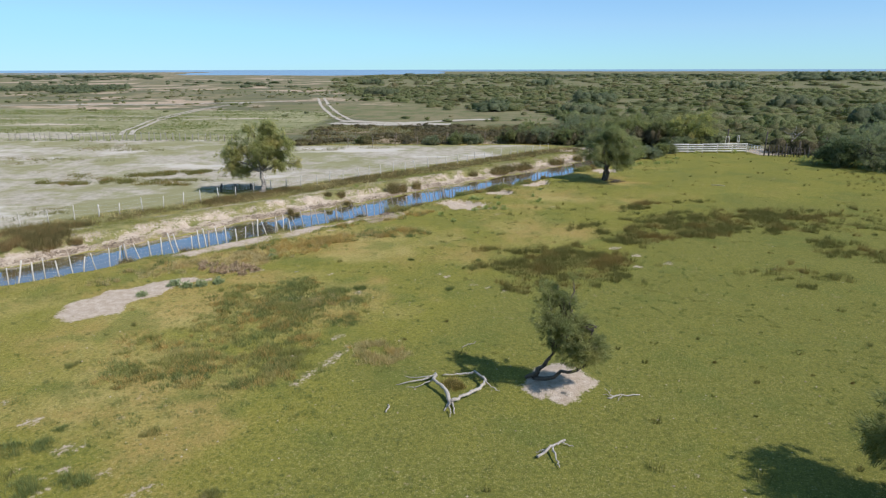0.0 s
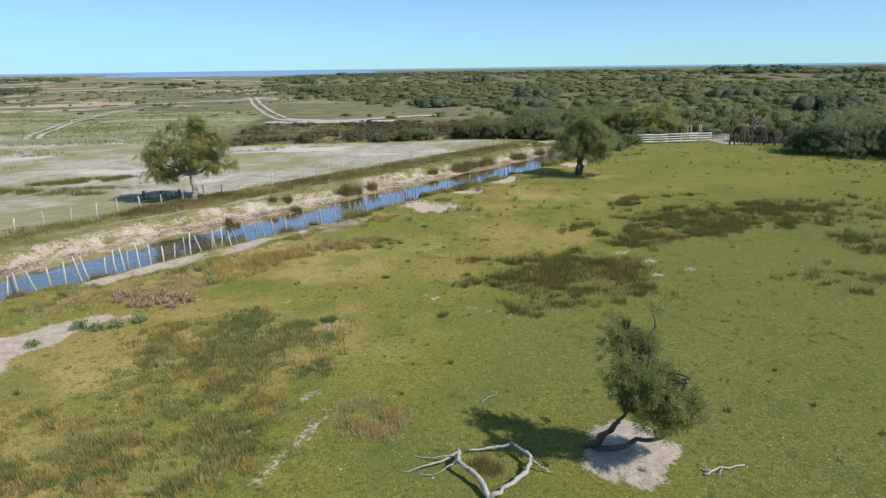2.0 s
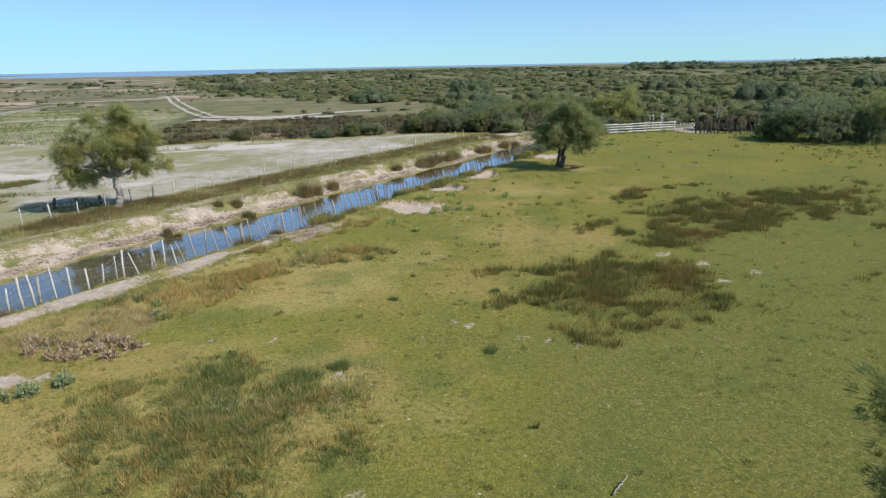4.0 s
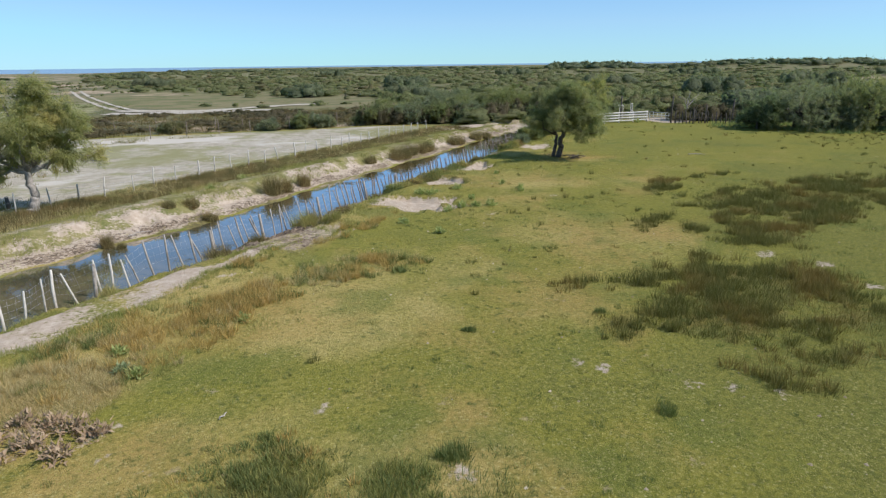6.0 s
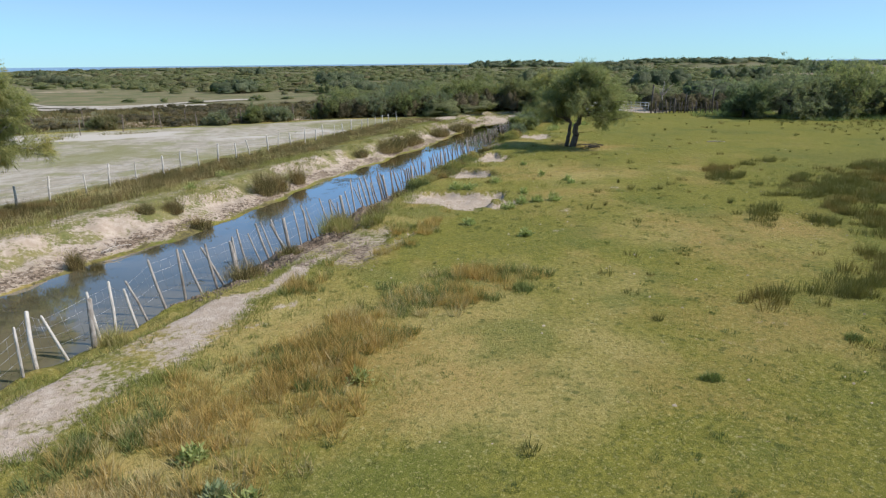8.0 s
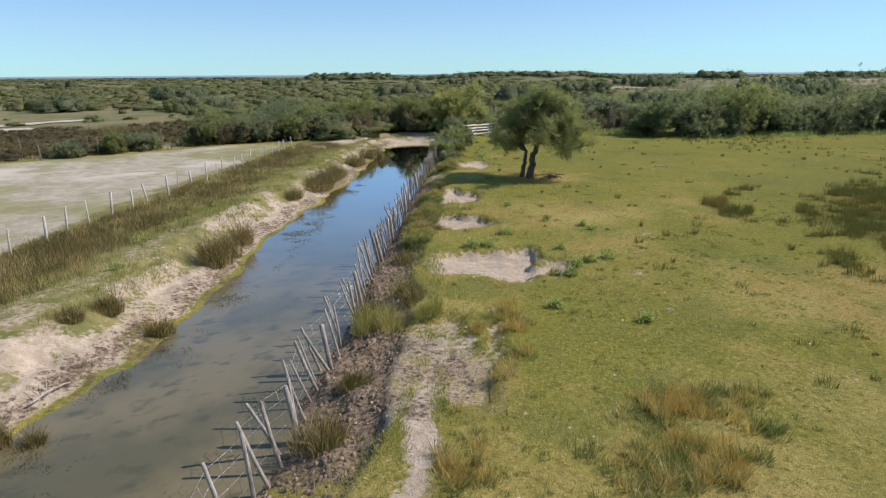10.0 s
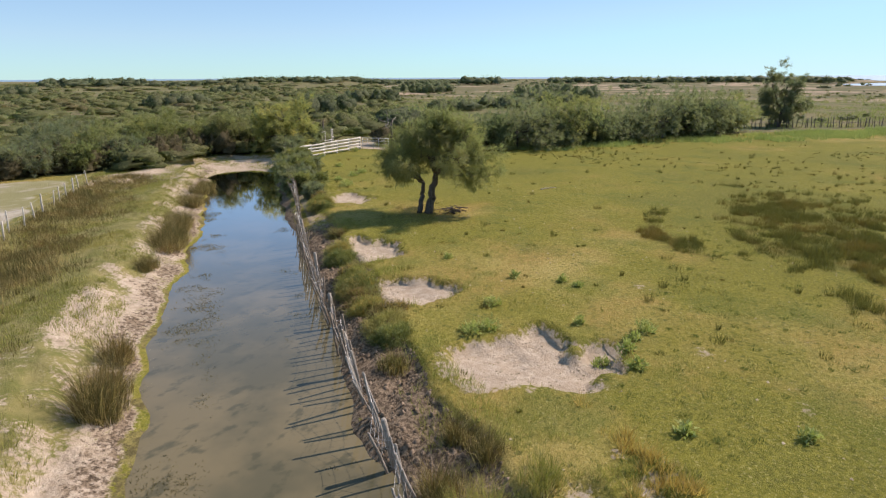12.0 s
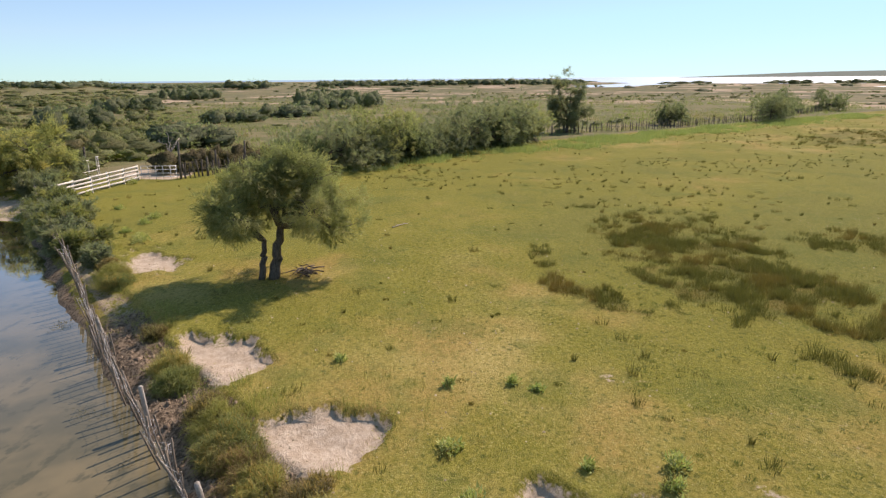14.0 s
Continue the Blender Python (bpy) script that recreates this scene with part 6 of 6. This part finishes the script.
# beds of coarse grass
p = strewn(20000, (-18, 0, 22, 42), lambda x, y: np.maximum(blob(x, y, -9.8, 34.0, 4.8, 3.8, 50, 0.7, 121), blob(x, y, -8.4, 30.4, 3.2, 2.0, 0, 0.7, 122)) * (0.06 + 0.94 * step(0.42, 0.64, 0.6 * fbm(x, y, 1.1, 97) + 0.4 * fbm(x, y, 4, 160))), 803)
stuff("rushes", blades(p, 9, r.uniform(0.1, 0.32, len(p)), 0.2, 0.008, 0.6, r), M_TUFT, "patches of coarse olive grass in the pasture", "rushes")
for n, tall, mat, lab, sd in ((8500, (0.1, 0.34), M_MIXGRASS, "olive tufts in a rough patch of the pasture", 831), (4200, (0.12, 0.36), M_RUSTY, "rusty tufts in a rough patch of the pasture", 832), (10500, (0.08, 0.3), M_TUFT, "dark green tufts in a rough patch of the pasture", 833)):
    p = strewn(n, (-18, 0, 22, 40), lambda x, y: rough_patch(x, y) * (0.15 + 0.85 * step(0.44, 0.58, fbm(x, y, 1.6, sd))), sd)
    stuff("grass_tussocks", blades(p, 34, r.uniform(*tall, len(p)), r.uniform(0.1, 0.3, len(p)), 0.0105, 0.7, r, False, 0.5), mat, lab, "grass")
# long dry grass beside the cattle path, in tussocks of three colours
for n, k, tall, mat, lab, sd in ((12500, 40, (0.2, 0.56), M_RUSTY, "rusty brown grass tussocks beside the cattle path", 804), (6500, 40, (0.18, 0.5), M_STRAW, "straw-coloured grass tussocks beside the cattle path", 823), (10500, 38, (0.16, 0.46), M_TUFT, "olive grass tussocks beside the cattle path", 824)):
    p = strewn_uv(n, (10, 44, 27, 45.5), lambda u, v, x, y: tussocky(u, v, x, y) * (0.1 + 0.9 * step(0.46, 0.58, fbm(x, y, 1.6, sd))) * (1 if sd != 804 else 0.08 + 0.92 * step(21, 25.5, u)), sd)
    stuff("dry_grass", blades(p, k, r.uniform(*tall, len(p)), r.uniform(0.09, 0.24, len(p)), 0.0085, 0.75, r, False, 0.5), mat, lab, "grass")
p = strewn_uv(7500, (18, 38, 36, 44), lambda u, v, x, y: np.maximum(blob(u, v, 24.6, 41.4, 1.9, 0.9, -10, 0.7, 191), np.maximum(blob(u, v, 28.2, 40.2, 1.4, 0.9, -20, 0.7, 192), blob(u, v, 32.8, 38.8, 2.6, 1.1, -35, 0.8, 193))) * (0.1 + 0.9 * step(0.4, 0.55, fbm(x, y, 0.9, 194))), 840)
stuff("dry_grass", blades(p, 16, r.uniform(0.12, 0.4, len(p)), 0.16, 0.007, 0.8, r), M_RUSTY, "rusty patches of seeding grass near the cattle path", "grass")
p = strewn_uv(17000, (16, 27, 36, 45), lambda u, v, x, y: np.maximum(blob(u, v, 20.8, 40.3, 1.7, 1.9, 0, 0.5, 147), 0.5 * blob(u, v, 18.3, 42.0, 2.0, 1.0, 0, 0.6, 148)), 825)
stuff("dry_grass", blades(p, 12, r.uniform(0.05, 0.16, len(p)), 0.14, 0.006, 1.2, r), M_STRAW, "mat of pale dead grass near the cattle path", "grass")
p = strewn_uv(11000, (5, 80, 38, 46.5), lambda u, v, x, y: step(0.44, 0.6, fbm(x, y, 1.8, 99)) * (0.3 + 0.7 * step(43, 45, v)) * (1 - bare(x, y)), 805)
stuff("long_grass", blades(p, 11, r.uniform(0.08, 0.3, len(p)), 0.16, 0.006, 0.7, r), M_MIXGRASS, "rough green grass along the ditch", "grass")
p = strewn_uv(16000, (15, 42, 41.5, 47.2), lambda u, v, x, y: (trodden(u, v) > 0.02) * (trodden(u, v) < 0.75) * (0.15 + 0.85 * step(0.4, 0.6, fbm(x, y, 0.9, 158))), 827)
stuff("long_grass", blades(p, 8, r.uniform(0.05, 0.22, len(p)), 0.14, 0.006, 0.8, r), M_VERGE, "ragged grass on the edges of the cattle path", "grass")
p = strewn_uv(1500, (42, 78, 44.6, 46.5), lambda u, v, x, y: step(0.47, 0.6, fbm(x, y, 1.9, 159)) * (1 - bare(x, y)), 828)
stuff("long_grass", blades(p, 9, r.uniform(0.12, 0.42, len(p)), 0.2, 0.007, 0.7, r), M_VERGE, "yellow-green grass tumbling down the ditch bank", "grass")
# far bank: dry growth below the wire fence, greener towards the ditch
p = strewn_uv(9500, (2, 92, 58.2, 64.2), lambda u, v, x, y: step(58.6, 60, v + 1.5 * (fbm(x, y, 4, 131) - 0.5)) * (1 - step(63.0, 64.0, v)) * (0.1 + 0.8 * step(0.42, 0.6, fbm(x, y, 2.4, 100))), 806)
stuff("dry_grass", blades(p, 9, r.uniform(0.15, 0.45, len(p)), 0.22, 0.01, 0.6, r), M_CLUMP, "brown dry growth on the far bank", "grass")
p = strewn_uv(3500, (2, 92, 58.2, 64), lambda u, v, x, y: step(0.45, 0.6, fbm(x, y, 3.0, 132)), 807)
stuff("dry_grass", blades(p, 8, r.uniform(0.25, 0.6, len(p)), 0.2, 0.008, 0.5, r), M_STRAW, "pale dry grass stems on the far bank", "grass")
p = strewn_uv(26000, (2, 92, 55.2, 63), lambda u, v, x, y: step(0.4, 0.6, fbm(x, y, 2.0, 101)) * (1 - 0.4 * step(59, 61, v)), 808)
stuff("long_grass", blades(p, 8, r.uniform(0.06, 0.28, len(p)), 0.18, 0.008, 0.6, r), M_MIXGRASS, "rough green grass on the far bank", "grass")
p = strewn_uv(15000, (30, 92, 56.8, 63.6), lambda u, v, x, y: step(57.4, 60.4, v + 4 * (fbm(x, y, 2.2, 162) - 0.5)) * (0.12 + 0.88 * step(0.42, 0.56, fbm(x, y, 1.8, 163))), 830)
stuff("dry_grass", blades(p, 9, r.uniform(0.15, 0.5, len(p)), 0.24, 0.009, 0.6, r), M_CLUMP, "olive-brown sedge on the far bank", "grass")
p = strewn_uv(9000, (88, 104, 46, 64), lambda u, v, x, y: (height(x, y) > -0.8) * step(0.46, 0.56, fbm(x, y, 2.6, 186)), 838)
stuff("long_grass", blades(p, 8, r.uniform(0.05, 0.22, len(p)), 0.2, 0.009, 0.8, r), M_VERGE, "thin olive grass on the sandy flat", "grass")
# brown heap of dead growth by the dark stakes
p = strewn_uv(2600, (24, 40, 60, 64.5), lambda u, v, x, y: np.maximum(blob(u, v, 29.8, 61.8, 2.0, 1.0, 0, 0.5, 187), 0.5 * blob(u, v, 34, 62.6, 5, 1.0, 0, 0.6, 188)), 839)
stuff("dry_grass", blades(p, 16, r.uniform(0.35, 0.85, len(p)), 0.25, 0.009, 0.7, r, False, 0.4), M_CLUMP, "brown dead growth below the tree on the far bank", "grass")
# patches in the pale pasture
def pale_rushes(x, y):
    u, v = uv(x, y)
    m = np.maximum(blob(x, y, -42.5, 76.4, 6.0, 1.6, 0, 0.6, 149), np.maximum(blob(x, y, -34.5, 82.5, 5.0, 1.8, 25, 0.6, 150), np.maximum(blob(x, y, -31, 74.4, 1.5, 0.7, 0, 0.5, 151), blob(x, y, -23.6, 72.0, 3.4, 1.8, 15, 0.6, 198))))
    m = np.maximum(m, np.maximum(blob(x, y, -38, 59.0, 3.0, 2.6, 0, 0.6, 152), blob(x, y, -17, 108, 7.0, 1.6, 10, 0.6, 153)))
    return np.maximum(m * step(0.36, 0.5, fbm(x, y, 2.2, 154)), 0.5 * (v > 64) * (y < 119) * (1 - step(44, 52, u)) * step(0.6, 0.7, fbm(x * 0.6, y * 1.8, 9, 102)))


p = strewn(30000, (-110, 10, 52, 125), pale_rushes, 818)
stuff("rushes", blades(p, 9, r.uniform(0.2, 0.5, len(p)), 0.35, 0.018, 0.6, r), M_RUSH, "bands of rushes in the pale pasture", "rushes")
p = strewn(9000, (-52, -27, 71, 88), lambda x, y: pale_rushes(x, y), 834)
stuff("rushes", blades(p, 10, r.uniform(0.2, 0.5, len(p)), 0.3, 0.015, 0.6, r), M_RUSH, "olive rush band in the pale pasture", "rushes")
p = strewn_uv(5000, (6, 18, 54.4, 63), lambda u, v, x, y: np.maximum(blob(u, v, 12.4, 56.6, 2.2, 1.6, 0, 0.6, 155), 0.6 * blob(u, v, 14, 61, 3.5, 1.6, 0, 0.6, 156)), 826)
stuff("rushes", blades(p, 12, r.uniform(0.3, 0.9, len(p)), 0.25, 0.01, 0.5, r), M_CLUMP, "dense olive rushes on the far shore", "rushes")
p = strewn(16000, (-150, -26, 121, 215), lambda x, y: (0.1 + 0.9 * step(0.45, 0.6, fbm(x * 0.6, y * 1.2, 9, 184))) * (1 - step(-60, -26, x) * step(175, 205, y)), 836)
stuff("meadow_tufts", blades(p, 6, r.uniform(0.15, 0.4, len(p)), r.uniform(0.3, 0.8, len(p)), 0.05, 0.6, r), M_TUFT, "green sedge tufts in the far meadow", "grass")
# reeds at the end of the pasture
p = strewn_uv(22000, (93.5, 106, -120, 30), lambda u, v, x, y: step(94.0, 99, u + 6 * (fbm(x, y, 8, 103) - 0.5)) * (1 - step(103, 106, u)) * (0.06 + 0.94 * step(0.42, 0.58, fbm(x, y, 5, 104))), 809)
stuff("reeds", blades(p, 7, r.uniform(0.25, 0.7, len(p)) * (0.6 + 1.0 * fbm(p[:, 0], p[:, 1], 7, 183)), 0.35, 0.028, 0.5, r), M_REED, "fresh green reeds along the palisade", "reeds")
# dark tussocks dotted over the turf
p = strewn(9000, (-18, 150, -20, 98), lambda x, y: pasture(x, y) * (0.08 + 0.92 * step(0.5, 0.62, 0.6 * fbm(x, y, 14, 105) + 0.4 * fbm(x, y, 3, 189))) * (1 - bare(x, y)) * (0.35 + 0.65 * step(10, 40, x)), 810)
stuff("grass_tussocks", blades(p, 40, 0.1 + 0.36 * r.random(len(p)) ** 1.6, 0.06 + 0.3 * r.random(len(p)) ** 1.8, 0.011, 0.5, r, False, 0.5), M_RUSH, "small dark tussocks dotted over the turf", "grass")
p = strewn(5200, (-24, 24, 12, 60), lambda x, y: pasture(x, y) * (0.15 + 0.85 * step(0.45, 0.62, fbm(x, y, 6, 136))) * (1 - bare(x, y)) * 0.8, 820)
stuff("grass_tussocks", blades(p, 40, r.uniform(0.05, 0.16, len(p)), r.uniform(0.08, 0.26, len(p)), 0.0075, 0.7, r, False, 0.6), M_TUFT, "small olive tufts in the grazed turf", "grass")
p = strewn(1500, (-24, -2, 14, 30), lambda x, y: 0.6 * step(0.54, 0.66, fbm(x, y, 3, 137)), 821)
stuff("grass_tussocks", blades(p, 50, r.uniform(0.08, 0.2, len(p)), r.uniform(0.15, 0.4, len(p)), 0.0075, 0.7, r, False, 0.6), M_TUFT, "dark green tufts in the grazed turf", "grass")
p = strewn(4000, (-7, 0, 26, 31), lambda x, y: blob(x, y, -3.4, 28.6, 1.8, 1.1, -10, 0.6, 138) * step(0.4, 0.55, fbm(x, y, 0.9, 139)), 822)
stuff("dry_grass", blades(p, 10, r.uniform(0.1, 0.3, len(p)), 0.14, 0.007, 0.6, r), M_STRAW, "patch of rusty dry grass in the turf", "grass")
# short turf
near = lambda x, y: pasture(x, y) * (1 - 0.97 * bare(x, y)) * (0.35 + 0.65 * vnoise(x / 0.7, y / 0.7, 106)) * (1 - 0.75 * step(18, 40, np.abs(x + 3)))
p = strewn(88000, (-22, 26, 15, 76), near, 811)
stuff("turf", blades(p, 6, r.uniform(0.02, 0.07, len(p)), r.uniform(0.06, 0.2, len(p)), 0.007, 2.2, r), M_TURF, "short grazed turf", "grass")
# pale stones, droppings and bits of straw on the turf
p = strewn(2400, (-20, 40, 14, 80), lambda x, y: pasture(x, y) * (0.2 + 0.8 * step(0.4, 0.7, fbm(x, y, 5, 107))), 812)
p = np.concatenate([p, strewn_uv(5000, (30, 76, 40, 47), lambda u, v, x, y: 0.8 * np.clip(bare(x, y), 0, 1) * step(0.45, 0.6, fbm(x, y, 0.8, 197)), 841)])
sv, sf = [], []
for i, q in enumerate(p):
    s = r.uniform(0.015, 0.055)
    base = len(sv)
    ring = r.uniform(0.7, 1.3, 6)
    for j in range(6):
        a = j * math.pi / 3
        sv.append((q[0] + s * ring[j] * math.cos(a), q[1] + s * ring[j] * math.sin(a), q[2] - 0.005))
    sv.append((q[0] + s * 0.2, q[1], q[2] + s * 0.8))
    sf += [(base + j, base + (j + 1) % 6, base + 6) for j in range(6)]
stuff("pebbles", (sv, sf), M_STONE, "pale pebbles and crumbs on the turf and the bare sand", "pebbles")
# clods on the trampled bank
p = strewn_uv(6500, (30, 66, 45.0, 47.6), lambda u, v, x, y: (v > ditch_edge(u)[0] + 0.1) * (0.3 + 0.7 * step(0.4, 0.6, fbm(x, y, 1.2, 134))), 815)
cv, cf = [], []
for q in p:
    s, base, ring = 0.018 + 0.07 * r.random() ** 2.5, len(cv), r.uniform(0.5, 1.5, 5)
    a0 = r.uniform(0, 6.28)
    for j in range(5):
        a = a0 + j * math.pi * 0.4
        cv.append((q[0] + s * ring[j] * math.cos(a), q[1] + s * ring[j] * math.sin(a), q[2] - 0.02))
        cv.append((q[0] + 0.6 * s * ring[j] * math.cos(a), q[1] + 0.6 * s * ring[j] * math.sin(a), q[2] + s * r.uniform(0.4, 0.8)))
    cv.append((q[0], q[1], q[2] + s * 0.7))
    for j in range(5):
        k2 = (j + 1) % 5
        cf += [(base + 2 * j, base + 2 * k2, base + 2 * k2 + 1), (base + 2 * j, base + 2 * k2 + 1, base + 2 * j + 1), (base + 2 * j + 1, base + 2 * k2 + 1, base + 10)]
stuff("clods", (cv, cf), M_CLOD, "dark clods of trampled earth on the ditch bank", "clods")
# grass hanging over the wallows' rims
def rim(u, v, x, y):
    m = np.zeros_like(x)
    for i, (a, c, d, e, f) in enumerate(WALLOWS):
        w = blob(u, v, a, c, d, e, 0, 0.8, 40 + i)
        m = np.maximum(m, (w > 0.03) * (w < 0.5) * step(0.0, 0.9, (u - a) / d - (v - c) / e) * step(0.35, 0.55, fbm(x, y, 0.7, 181)))
    return m
p = strewn_uv(16000, (31, 77, 39.5, 46.5), rim, 816)
stuff("long_grass", blades(p, 10, r.uniform(0.06, 0.22, len(p)), 0.1, 0.006, 0.8, r), M_MIXGRASS, "ragged grass hanging over the rims of the sand wallows", "grass")
# water weed
p = strewn_uv(26000, (18, 75, 48.2, 53.6), lambda u, v, x, y: (height(x, y) < -0.93) * np.clip(step(0.5, 0.62, fbm(x, y, 1.3, 108)) * step(51.4, 52.8, v) + 0.6 * step(0.62, 0.68, fbm(x, y, 1.3, 108)) * (1 - step(48.6, 49.6, v)), 0, 1), 813)
p[:, 2] = WATER_Z + 0.012
stuff("water_weed", blades(p, 4, 0.03, 0.14, 0.013, 4.0, r), M_HEATH, "dark mats of weed floating on the ditch", "water weed")
